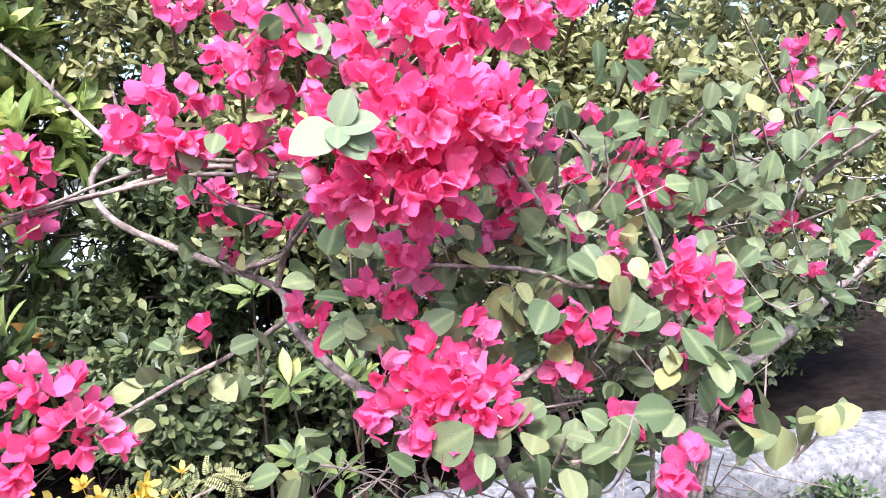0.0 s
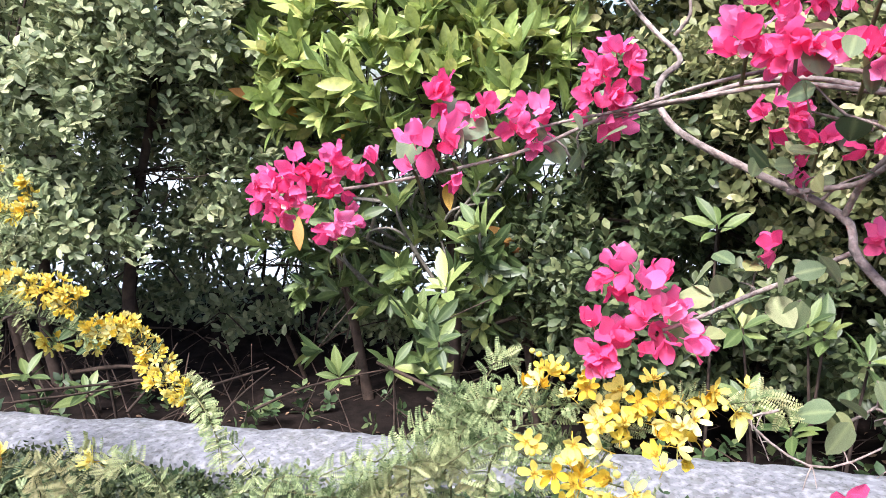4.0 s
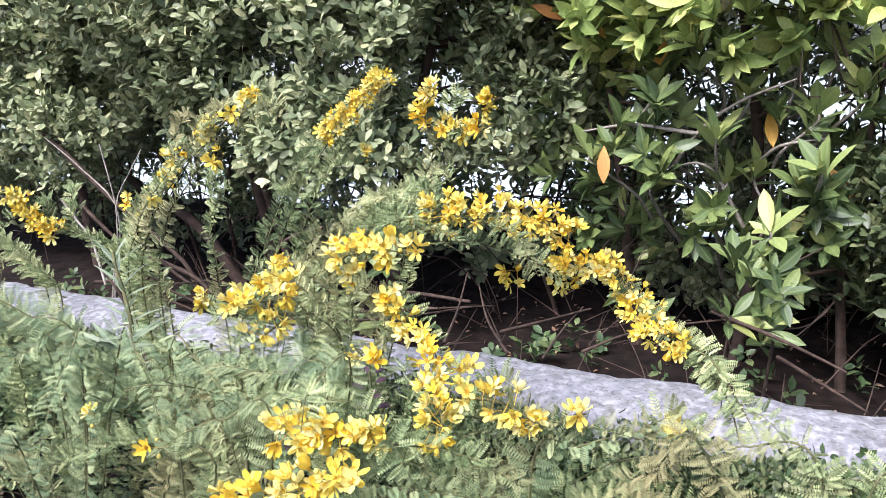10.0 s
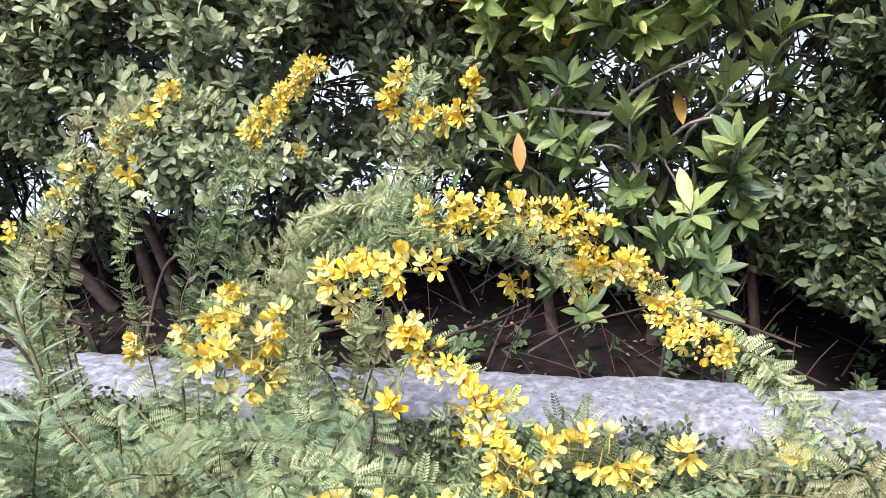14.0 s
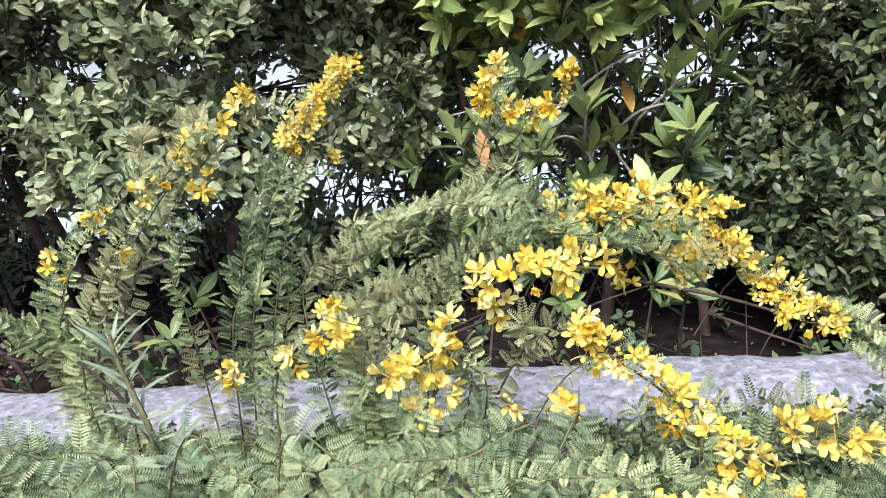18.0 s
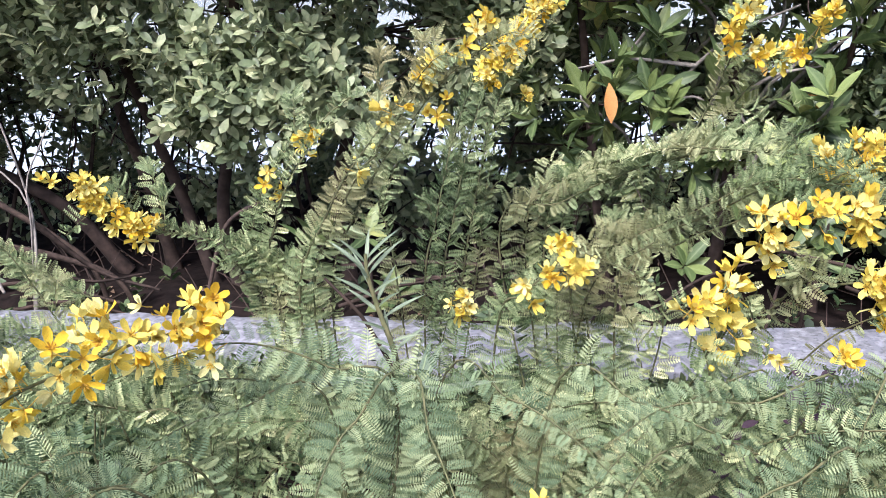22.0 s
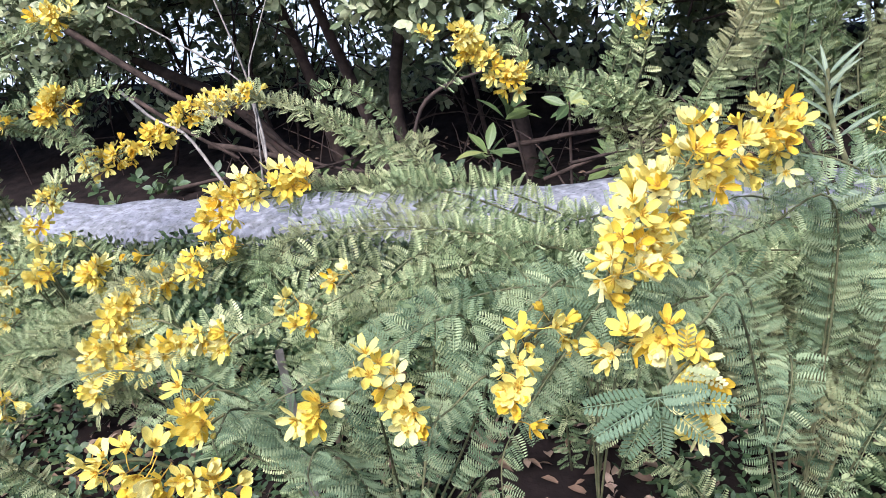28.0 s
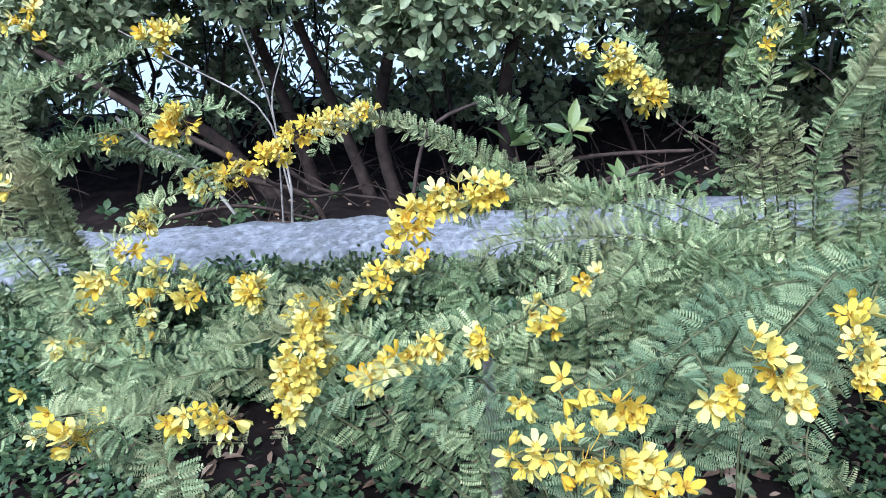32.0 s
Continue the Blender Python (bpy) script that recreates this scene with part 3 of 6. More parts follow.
def thicket():
    """Bare stems, prop roots and fallen sticks in the shade behind the wall."""
    stems = []
    for i in range(120):
        x, y = rng.uniform(-7, 3.5), rng.uniform(4.0, 5.6)
        h = rng.uniform(0.8, 2.2)
        p = [(x, y, -0.45), (x + rng.normal() * 0.2, y, h * 0.4), (x + rng.normal() * 0.55, y + rng.normal() * 0.1, h)]
        stems.append(tube_arrays(curve(p, 7), rng.uniform(0.005, 0.016), 0.004, 5))
    for i in range(700):
        x, y = rng.uniform(-6.5, 3.0), rng.uniform(3.8, 5.4)
        a = rng.normal(size=2) * 0.5
        z = rng.uniform(-0.3, 1.4)
        stems.append(tube_arrays(curve([(x, y, z), (x + a[0] * 0.5, y, z + 0.1 + a[1] * 0.3), (x + a[0], y, z + a[1])], 6), 0.006, 0.003, 4))
    ob = tagged(new("mangrove_thicket", fast_mesh("thicket", *joined(stems), M_DARKTWIG)), "thicket of thin dark bare mangrove stems against the bright water", "thicket", kind="stuff")
    tips, ways = twig_tips([(x, 4.6, 1.75, 0.9, 0.5, 0.85, 800) for x in (-6.3, -5.0, -3.7, -2.4, -1.1, 0.2, 1.5, 2.8)], -0.14)
    tips2, ways2 = twig_tips([(x, 4.5, 0.25, 0.9, 0.5, 0.65, 420 if x < -2 else 1300) for x in (-6.3, -5.0, -3.7, -2.4, -1.1, 0.2, 1.5, 2.8)], -0.12)
    tips3, ways3 = twig_tips([(-1.2, 4.2, 1.15, 0.8, 0.3, 0.35, 420), (-2.1, 4.2, 1.2, 0.4, 0.3, 0.4, 160), (-1.6, 4.2, 0.8, 0.5, 0.3, 0.3, 90), (-0.45, 4.3, 1.25, 0.35, 0.3, 0.35, 150), (-2.9, 4.2, 1.25, 0.45, 0.3, 0.3, 120)], -0.12)
    tips, ways = np.vstack([tips, tips3]), np.vstack([ways, ways3])
    v, f, rib = strew(SMALL_LEAF, *whorls(np.vstack([tips, tips2]), np.vstack([ways, ways2]), 9, 0.072, (0.5, 1.3)))
    tagged(new("far_foliage", fast_mesh("far_foliage", v, f, M_OLIVE, rib)), "dark leafy growth deep in the mangrove hedge", "foliage", kind="stuff")
    # crowns at z 2.75 are added out of view to darken the understory
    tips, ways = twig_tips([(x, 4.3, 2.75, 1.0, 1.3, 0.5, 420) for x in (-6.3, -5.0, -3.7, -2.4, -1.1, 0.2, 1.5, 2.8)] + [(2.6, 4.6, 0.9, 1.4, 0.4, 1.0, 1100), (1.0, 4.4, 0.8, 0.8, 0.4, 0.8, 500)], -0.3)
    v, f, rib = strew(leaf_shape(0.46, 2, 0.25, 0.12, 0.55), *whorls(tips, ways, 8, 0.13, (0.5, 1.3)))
    tagged(new("hedge_back_and_added_canopy", fast_mesh("hedge_back_and_added_canopy", v, f, M_SHADE, rib)), "leafy back of the mangrove hedge, with an added unseen canopy for shade", "foliage", kind="stuff")


thicket()


def stick(points, r0, r1, material, name, label, n=12):
    tagged(new(name, tube_mesh(name, points, r0, r1, material, n, 6, 0.12)), label, "stick", "sticks behind the wall")


for pts, r in (([(-1.778, 2.500, 0.175), (-1.612, 2.450, 0.253), (-1.485, 2.600, 0.266)], 0.012), ([(-0.882, 2.600, 0.182), (-0.757, 2.500, 0.154), (-0.640, 2.350, 0.146)], 0.012), ([(-1.094, 2.700, 0.273), (-0.878, 2.500, 0.275), (-0.699, 2.400, 0.237)], 0.013),
               ([(-1.477, 2.450, 0.164), (-1.300, 2.600, 0.214), (-0.921, 2.800, 0.252)], 0.010), ([(-1.598, 2.400, 0.137), (-1.583, 2.600, 0.174), (-1.558, 2.800, 0.201)], 0.009), ([(-2.484, 2.500, 0.155), (-2.256, 2.700, 0.131), (-1.986, 3.000, 0.090)], 0.011),
               ([(-2.435, 2.400, 0.155), (-2.230, 2.600, 0.137), (-2.006, 2.800, 0.145)], 0.009), ([(-1.953, 2.400, 0.142), (-2.022, 2.700, 0.169), (-2.104, 3.000, 0.220)], 0.010), ([(-1.718, 2.400, 0.138), (-1.903, 2.700, 0.140), (-2.052, 3.000, 0.176)], 0.010),
               ([(-3.653, 2.700, 0.329), (-3.497, 2.800, 0.114), (-3.211, 2.700, 0.081)], 0.018), ([(-3.612, 2.600, 0.216), (-3.484, 2.700, 0.109), (-3.298, 2.800, 0.110)], 0.013)):
    stick(pts, r * 0.6, r * 0.3, M_DARKTWIG, "fallen_stick", "brown dry stick lying in the shade behind the wall")
for pts, r in (([(-4.80, 3.2, 0.74), (-4.602, 3.200, 0.603), (-4.229, 3.200, 0.316), (-3.95, 3.2, 0.14), (-3.766, 3.200, -0.02), (-3.70, 3.2, -0.3)], 0.018), ([(-4.29, 3.0, 0.36), (-4.08, 3.0, 0.20), (-3.90, 3.05, 0.05)], 0.011), ([(-4.05, 3.1, 0.10), (-3.85, 3.1, 0.06), (-3.60, 3.1, -0.04), (-3.5, 3.1, -0.3)], 0.016),
               ([(-4.15, 2.9, -0.02), (-3.85, 2.95, 0.0), (-3.55, 3.0, -0.10)], 0.010), ([(-3.95, 2.9, -0.10), (-3.70, 2.9, -0.06), (-3.45, 2.95, -0.14)], 0.009), ([(-2.75, 3.1, 0.02), (-2.4, 3.0, 0.10), (-2.05, 2.9, 0.13)], 0.012), ([(-2.6, 2.9, -0.05), (-2.3, 2.85, 0.08), (-2.15, 2.8, 0.12)], 0.009)):
    stick(pts, r, r * 0.6, M_DARKTWIG, "leaning_branch", "dark leaning mangrove branch in the shade behind the wall", 16)
stick([(-3.575, 2.500, 0.766), (-3.528, 2.500, 0.546), (-3.514, 2.500, 0.391), (-3.472, 2.400, 0.224), (-3.548, 2.400, -0.158)], 0.003, 0.005, M_TWIG, "dead_twig", "thin pale dead twig standing behind the wall")
stick([(-4.015, 2.600, 0.767), (-3.819, 2.600, 0.640), (-3.566, 2.550, 0.475), (-3.481, 2.420, 0.217)], 0.0025, 0.004, M_TWIG, "dead_twig", "thin pale dead twig leaning over the wall")
stick([(-3.444, 2.600, 0.738), (-3.476, 2.550, 0.641), (-3.513, 2.500, 0.526), (-3.514, 2.480, 0.358), (-3.547, 2.420, -0.101)], 0.002, 0.004, M_TWIG, "dead_twig", "thin pale dead twig standing behind the wall")
stick([(-4.200, 2.800, 0.436), (-4.092, 2.800, 0.316), (-3.910, 2.700, 0.269), (-3.748, 2.600, 0.096)], 0.007, 0.006, M_TWIG, "dead_twig", "pale dead branch leaning behind the wall")
stick([(-3.171, 2.900, -0.177), (-3.097, 3.000, 0.161), (-3.001, 3.000, 0.291), (-2.808, 3.000, 0.360)], 0.010, 0.007, M_BARK, "dead_twig", "brown bent dead branch behind the wall")


# ---- senna shrubs ----
def pinnate_shape(pairs=13, droop=0.22, vee=0.05, ll0=0.185, w=0.025):
    """A feathery leaf of length 1 along x: a thin midrib with pairs of small oblong leaflets."""
    v, f = [], []
    for i in range(pairs):
        s = 0.12 + 0.86 * (i + 0.5) / pairs
        ll = ll0 * math.sin(math.pi * (0.22 + 0.66 * s)) ** 0.8
        z = -droop * s * s
        for side in (-1, 1):
            a = len(v)
            dx = 0.4
            v += [(s, side * 0.008, z), (s - w + dx * ll * 0.45, side * ll * 0.45, z + vee * 0.5 + 0.012), (s + w + dx * ll * 0.45, side * ll * 0.45, z + vee * 0.5 - 0.012),
                  (s - w * 0.6 + dx * ll * 0.9, side * ll * 0.92, z + vee * 0.9 + 0.008), (s + w * 0.7 + dx * ll * 0.9, side * ll * 0.9, z + vee * 0.9 - 0.008), (s + dx * ll, side * ll, z + vee)]
            f += [(a, a + 2, a + 4, a + 1), (a + 1, a + 4, a + 5, a + 3)]
    for i in range(3):
        a = len(v)
        s0, s1 = i / 3, (i + 1) / 3
        v += [(s0, -0.008, -droop * s0 * s0 + 0.004), (s0, 0.008, -droop * s0 * s0 + 0.004), (s1, 0.007, -droop * s1 * s1 + 0.004), (s1, -0.007, -droop * s1 * s1 + 0.004)]
        f.append((a, a + 1, a + 2, a + 3))
    return np.array(v), np.array(f)


PINNATE = [pinnate_shape(9, 0.15, 0.08, 0.185, 0.038), pinnate_shape(9, 0.3, 0.10, 0.175, 0.036), pinnate_shape(8, -0.1, 0.06, 0.19, 0.040), pinnate_shape(8, -0.25, 0.12, 0.17, 0.040)]
PINNATE_NEAR = [pinnate_shape(10, 0.2, 0.07, 0.22, 0.024), pinnate_shape(11, 0.42, 0.10, 0.21, 0.022), pinnate_shape(10, 0.05, 0.04, 0.22, 0.024), pinnate_shape(9, 0.3, 0.13, 0.22, 0.026)]
PINNATE_MESH = [fast_mesh("senna_leaf", p[0], p[1], M_SENNA_ONE) for p in PINNATE_NEAR]


def grid_petal(length, width, cup, twist, nx=3, ny=2, peak=0.62):
    """A petal along x with a narrow foot, cupped upwards."""
    v, f, power = [], [], math.log(0.5) / math.log(peak)
    for i in range(nx + 1):
        s = i / nx
        w = width * 0.5 * (0.18 + 0.82 * math.sin(math.pi * min(0.93, max(s, 0.02)) ** power) ** 0.7)
        for j in range(ny + 1):
            u = 2 * j / ny - 1
            v.append((length * s, w * u, length * (cup * s * s + 0.12 * u * u * s) + twist * u * s * length))
    for i in range(nx):
        for j in range(ny):
            a = i * (ny + 1) + j
            f.append((a, a + ny + 1, a + ny + 2, a + 1))
    return np.array(v), np.array(f)


def rot(axis, angle):
    return np.array(Matrix.Rotation(angle, 3, axis))


def senna_flower(openness, seed):
    r = np.random.default_rng(seed)
    pieces = []
    for k in range(5):
        v, f = grid_petal(r.uniform(0.46, 0.54), r.uniform(0.22, 0.30), r.uniform(0.05, 0.3), r.uniform(-0.12, 0.12))
        m = rot("Z", k * 2 * math.pi / 5 + r.uniform(-0.15, 0.15)) @ rot("Y", -openness - r.uniform(-0.15, 0.25))
        pieces.append(((v + np.array([0.03, 0, 0])) @ m.T, f))
    n_petal = sum(len(p[1]) for p in pieces)
    pieces.append(tube_arrays(np.array([(0, 0, 0.02), (0.03, 0.02, -0.25), (0.12, 0.03, -0.55)]), 0.022, 0.016, 3))
    for k in range(6):
        a = k * 1.05
        line = np.array([(0.02 * math.cos(a), 0.02 * math.sin(a), 0), (0.06 * math.cos(a), 0.06 * math.sin(a), 0.1), (0.11 * math.cos(a), 0.11 * math.sin(a), 0.17)])
        pieces.append(tube_arrays(line, 0.018, 0.026, 4))
    v, f = joined(pieces)
    return fast_mesh("senna_flower", v, f, [M_PETAL, M_ANTHER], slots=[0] * n_petal + [1] * (len(f) - n_petal))


FLOWERS = [senna_flower(o, i) for i, o in enumerate((0.25, 0.4, 0.6, 0.35, 0.9))]


def bud_mesh():
    v, f = tube_arrays(np.array([(0, 0, -0.02), (0.0, 0, 0.02), (0.02, 0, 0.12), (0.03, 0, 0.24), (0.02, 0, 0.34), (0.02, 0, 0.37)]), 0.1, 0.1, 6)
    rr = np.repeat([0.15, 0.7, 1.5, 1.6, 0.9, 0.1], 6)
    c = np.repeat(np.array([(0, 0, -0.02), (0.0, 0, 0.02), (0.02, 0, 0.12), (0.03, 0, 0.24), (0.02, 0, 0.34), (0.02, 0, 0.37)]), 6, axis=0)
    return fast_mesh("senna_bud", c + (v - c) * rr[:, None], f, M_BUD)


BUD = bud_mesh()


def put(name, mesh, parent, place, axis, normal, size, label=""):
    ob = part(name, mesh, parent, label)
    m = np.eye(4)
    m[:3, :3], m[:3, 3] = frames(np.array([axis], float), np.array([normal], float), [size])[0], place
    ob.matrix_basis = Matrix(m.tolist())
    return ob


def even(line, n):
    """The same line with places at even distances."""
    d = np.concatenate([[0], np.cumsum(np.linalg.norm(np.diff(line, axis=0), axis=1))])
    at = np.linspace(0, d[-1], n)
    return np.stack([np.interp(at, d, line[:, k]) for k in range(3)], -1)


def leaves_along(line, start, end, count, size, flat=0.0):
    """Feathery leaves set in a loose spiral along a stem: places and matrices."""
    s = np.linspace(start, end, count) + rng.uniform(-0.5, 0.5, count) * (end - start) / max(count, 1)
    idx = np.clip(s, 0, 1) * (len(line) - 1)
    i0 = np.minimum(idx.astype(int), len(line) - 2)
    fr = (idx - i0)[:, None]
    p = line[i0] * (1 - fr) + line[i0 + 1] * fr
    tan = unit(np.gradient(line, axis=0))[i0]
    steep = tan[:, 2:3] ** 2
    up = np.array([0, -0.35, 1.0]) + steep * np.array([0, -1.1, -0.9]) + rng.normal(size=3) * 0.15
    side = unit(np.cross(tan, up))
    nrm = np.cross(side, tan)
    sgn = np.where(np.arange(count) % 2 == 0, 1.0, -1.0)
    ang = math.pi / 2 - sgn * (rng.uniform(0.15, 1.75, count) * (1 - flat) + rng.uniform(0.9, 1.4, count) * flat) + rng.normal(size=count) * 0.15
    u, w = np.cos(ang)[:, None], np.sin(ang)[:, None]
    axis = unit(side * u + nrm * w) * 0.85 + tan * rng.uniform(0.15, 0.5, (count, 1))
    taper = np.minimum(1.0, 0.5 + 1.8 * (1 - s)) * np.minimum(1.0, 0.5 + 4 * (s - start + 0.05))
    normal = np.array([0, -0.55, 0.65]) * (1 - 0.4 * flat) + nrm * (0.3 + 0.7 * flat) - tan * 0.25 + rng.normal(size=(count, 3)) * (0.4 - 0.2 * flat)
    return p, frames(axis, normal, size * taper * rng.uniform(0.75, 1.15, count))


def leaf_tones(count, shape):
    """A tone for each leaf round the branch's own, varied a little from leaflet to leaflet."""
    n = len(shape[0])
    small = np.repeat(rng.random((count, (n + 5) // 6)), 6, axis=1)[:, :n]
    own = 0.48 + 0.13 * rng.normal()
    return np.clip(own + 0.5 * (rng.random((count, 1)) - 0.5) + 0.3 * (small - 0.5), 0, 1).ravel()


def branch(shrub, points, leaves=(0.15, 1.0), size=0.085, density=75, flowers=(), radius=0.0026, single=False, bare=False, shoots_per_m=2.8):
    """One arching stem with its leaves, and flowers as (from, to, number, spread, flower size)."""
    size, density = (size * 0.40, density * 1.75) if single else (size * 0.45, density * 2.5)
    n = 6 * len(points)
    line = curve(points, n)
    length = np.linalg.norm(np.diff(line, axis=0), axis=1).sum()
    radius = radius * (0.7 if single else 0.85)
    stem = part("branch", fast_mesh("branch", *tube_arrays(line, radius, radius * 0.35, 5), M_STEM), shrub)
    if not bare:
        cnt = max(4, int(length * (leaves[1] - leaves[0]) * density))
        pl, mt = leaves_along(even(line, 2 * n), leaves[0], leaves[1], cnt, size, 1.0 if single else 0.0)
        sets, shoots = [(pl, mt)], []
        for i in range(0 if single else int(length * (leaves[1] - leaves[0]) * shoots_per_m)):
            s = int(rng.uniform(leaves[0] + 0.1, leaves[1]) * (n - 2))
            tan = unit(line[s + 1] - line[s])
            away = unit(np.cross(tan, np.array([0, -0.3, 1.0]) + rng.normal(size=3) * 0.35)) * rng.choice([-0.6, 0.6]) + tan * 0.8
            ln = rng.uniform(0.07, 0.15)
            q = curve([line[s], line[s] + away * ln * 0.55 + (0, 0, 0.015), line[s] + away * ln - (0, 0, 0.02)], 8)
            sets.append(leaves_along(q, 0.1, 1.0, max(4, int(ln * density)), size * 0.9))
            shoots.append(tube_arrays(q, radius * 0.5, radius * 0.25, 4))
        if shoots:
            pl, mt = np.vstack([x[0] for x in sets]), np.concatenate([x[1] for x in sets])
            cnt = len(pl)
            part("side_growth", fast_mesh("side_growth", *joined(shoots), M_STEM), stem, kind="stuff")
        if single:
            for i in range(cnt):
                ob = part("leaf", PINNATE_MESH[i % 4], stem)
                m = np.eye(4)
                m[:3, :3], m[:3, 3] = mt[i], pl[i]
                ob.matrix_basis = Matrix(m.tolist())
        else:
            shape = PINNATE[int(rng.integers(4))]
            v, f, _ = strew(shape, pl, mt)
            part("foliage", fast_mesh("foliage", v, f, M_SENNA, leaf_tones(cnt, shape)), stem, kind="stuff")
    for s0, s1, num, spread, fs in flowers:
        for i in range(int(num * (1.9 if fs < FL else 1.15))):
            s = rng.uniform(s0, s1)
            p = line[int(s * (n - 1))] + rng.normal(size=3) * spread * np.array([0.9, 0.75, 0.75]) + np.array([0, -0.03, 0.02])
            out = unit(rng.normal(size=3) * 0.55 + np.array([0, -0.75, 0.55]))
            side = np.cross(out, rng.normal(size=3))
            if rng.random() < 0.18:
                put("bud", BUD, stem, p, side, out, fs * 0.75)
            else:
                put("flower", FLOWERS[int(rng.integers(5))], stem, p, side, out, fs * rng.uniform(0.75, 1.1))
    return stem


def column(shrub, points, leaves, size, density, flowers, spread=0.035):
    """A bushy stem: the main branch with leafy shoots close beside it."""
    branch(shrub, points, leaves, size, density, flowers)
    for i in range(2):
        o = np.array([(-1, 1)[i] * spread + rng.normal() * 0.01, rng.normal() * 0.02, 0])
        pts = [np.array(p) + o * min(1, k) for k, p in enumerate(points[:-1])] + [np.array(points[-2]) * 0.5 + np.array(points[-1]) * 0.5 + o * 1.4]
        branch(shrub, pts, (max(leaves[0], 0.06), 1.0), size * 0.9, density)


def spray(shrub, points, number, spread, size, buds=0.2):
    """A flowering spike: its stalk, open flowers packed round it and buds towards the end."""
    line = curve(points, 5 * len(points))
    stalk = part("flower_spike", fast_mesh("flower_spike", *tube_arrays(line, 0.0022, 0.0012, 5), M_STEM), shrub)
    tan = unit(np.gradient(line, axis=0))
    number = int(number * (1.4 if number > 12 else 1.15))
    for i in range(number):
        s = (i + rng.random()) / number
        k = int(s * (len(line) - 1))
        out = rng.normal(size=3) * 0.8 + np.array([0, -0.55, 0.35])
        out = unit(out - tan[k] * (out @ tan[k]) * 0.7)
        p = line[k] + np.array([0, -0.014, 0.008]) + out * spread * rng.uniform(0.35, 1.15) * (1 - 0.35 * max(0.0, s - 0.6))
        face = unit(out + np.array([0, -0.35, 0.15]) + rng.normal(size=3) * 0.3)
        if rng.random() < buds * (0.5 + s):
            put("bud", BUD, stalk, p, np.cross(face, rng.normal(size=3)), face, size * rng.uniform(0.4, 0.7))
        else:
            put("flower", FLOWERS[int(rng.integers(5))], stalk, p, np.cross(face, rng.normal(size=3)), face, size * rng.uniform(0.72, 1.12))
    return stalk


def senna(label):
    return tagged(new("senna_shrub"), label, "shrub", "yellow-flowering senna shrubs")


FL, FS = 0.037, 0.030


def filler(shrub, base, places, spread=0.12, size=0.085):
    """Leafy side shoots that fill the body of a shrub."""
    for p in places:
        p = np.array(p)
        for i in range(1 + int(rng.random() < 0.5)):
            q = p + rng.normal(size=3) * np.array([spread, spread * 0.6, spread * 0.4])
            b0 = np.array(base) + rng.normal(size=3) * np.array([0.08, 0.06, 0])
            mid = b0 * 0.35 + q * 0.65 + np.array([0, 0, -0.06])
            tip = q + (q - mid) * 0.55 + np.array([rng.normal() * 0.08, -0.03, -0.05])
            branch(shrub, [b0, mid, q, tip], (0.2, 1.0), size, 70)


# wide shrub whose long stems arch over the wall
a = senna("broad arching senna shrub with yellow flower spikes")
BA = (-1.80, 1.45, 0.03)
column(a, [BA, (-1.850, 1.620, 0.660), (-1.737, 1.590, 0.775), (-1.635, 1.430, 0.853), (-1.530, 1.330, 0.870), (-1.440, 1.300, 0.858), (-1.330, 1.330, 0.845)], (0.025, 0.97), 0.085, 90, ())
branch(a, [BA, (-1.936, 1.550, 0.654), (-1.823, 1.550, 0.731), (-1.694, 1.500, 0.806), (-1.563, 1.420, 0.860), (-1.484, 1.340, 0.879)], (0.02, 1.0), 0.085, 90)
column(a, [(-1.7, 1.3, 0.03), (-1.788, 1.350, 0.641), (-1.711, 1.320, 0.730), (-1.623, 1.280, 0.787), (-1.553, 1.240, 0.840), (-1.486, 1.220, 0.850), (-1.40, 1.22, 0.81)], (0.025, 0.97), 0.085, 85, ())
spray(a, [(-1.490, 1.270, 0.850), (-1.440, 1.275, 0.862), (-1.380, 1.300, 0.868), (-1.320, 1.310, 0.862), (-1.270, 1.310, 0.845), (-1.235, 1.320, 0.815)], 92, 0.032, FS)
branch(a, [(-1.50, 1.30, 0.80), (-1.42, 1.34, 0.80), (-1.34, 1.36, 0.775), (-1.27, 1.38, 0.745), (-1.20, 1.41, 0.735), (-1.12, 1.40, 0.68), (-1.032, 1.350, 0.640), (-0.997, 1.330, 0.610), (-0.965, 1.300, 0.575), (-0.945, 1.270, 0.530)], (0.05, 1.0), 0.08, 85)
column(a, [(-1.08, 1.37, 0.66), (-1.032, 1.350, 0.650), (-0.997, 1.330, 0.615), (-0.965, 1.300, 0.580), (-0.945, 1.270, 0.535)], (0.03, 1.0), 0.08, 90, (), 0.02)
spray(a, [(-1.285, 1.410, 0.732), (-1.235, 1.400, 0.752), (-1.180, 1.400, 0.742), (-1.135, 1.395, 0.700), (-1.115, 1.385, 0.660), (-1.080, 1.360, 0.642), (-1.035, 1.350, 0.645)], 105, 0.032, FS)
spray(a, [(-1.44, 1.14, 0.822), (-1.49, 1.135, 0.828), (-1.54, 1.135, 0.822), (-1.59, 1.145, 0.800), (-1.565, 1.18, 0.755)], 30, 0.024, FL)
spray(a, [(-1.375, 1.39, 0.735), (-1.356, 1.40, 0.705)], 6, 0.016, FL)
branch(a, [BA, (-1.56, 1.20, 0.66), (-1.49, 1.13, 0.74), (-1.44, 1.10, 0.735), (-1.385, 1.06, 0.70), (-1.345, 1.00, 0.66), (-1.30, 0.94, 0.63)], (0.025, 1.0), 0.08, 80)
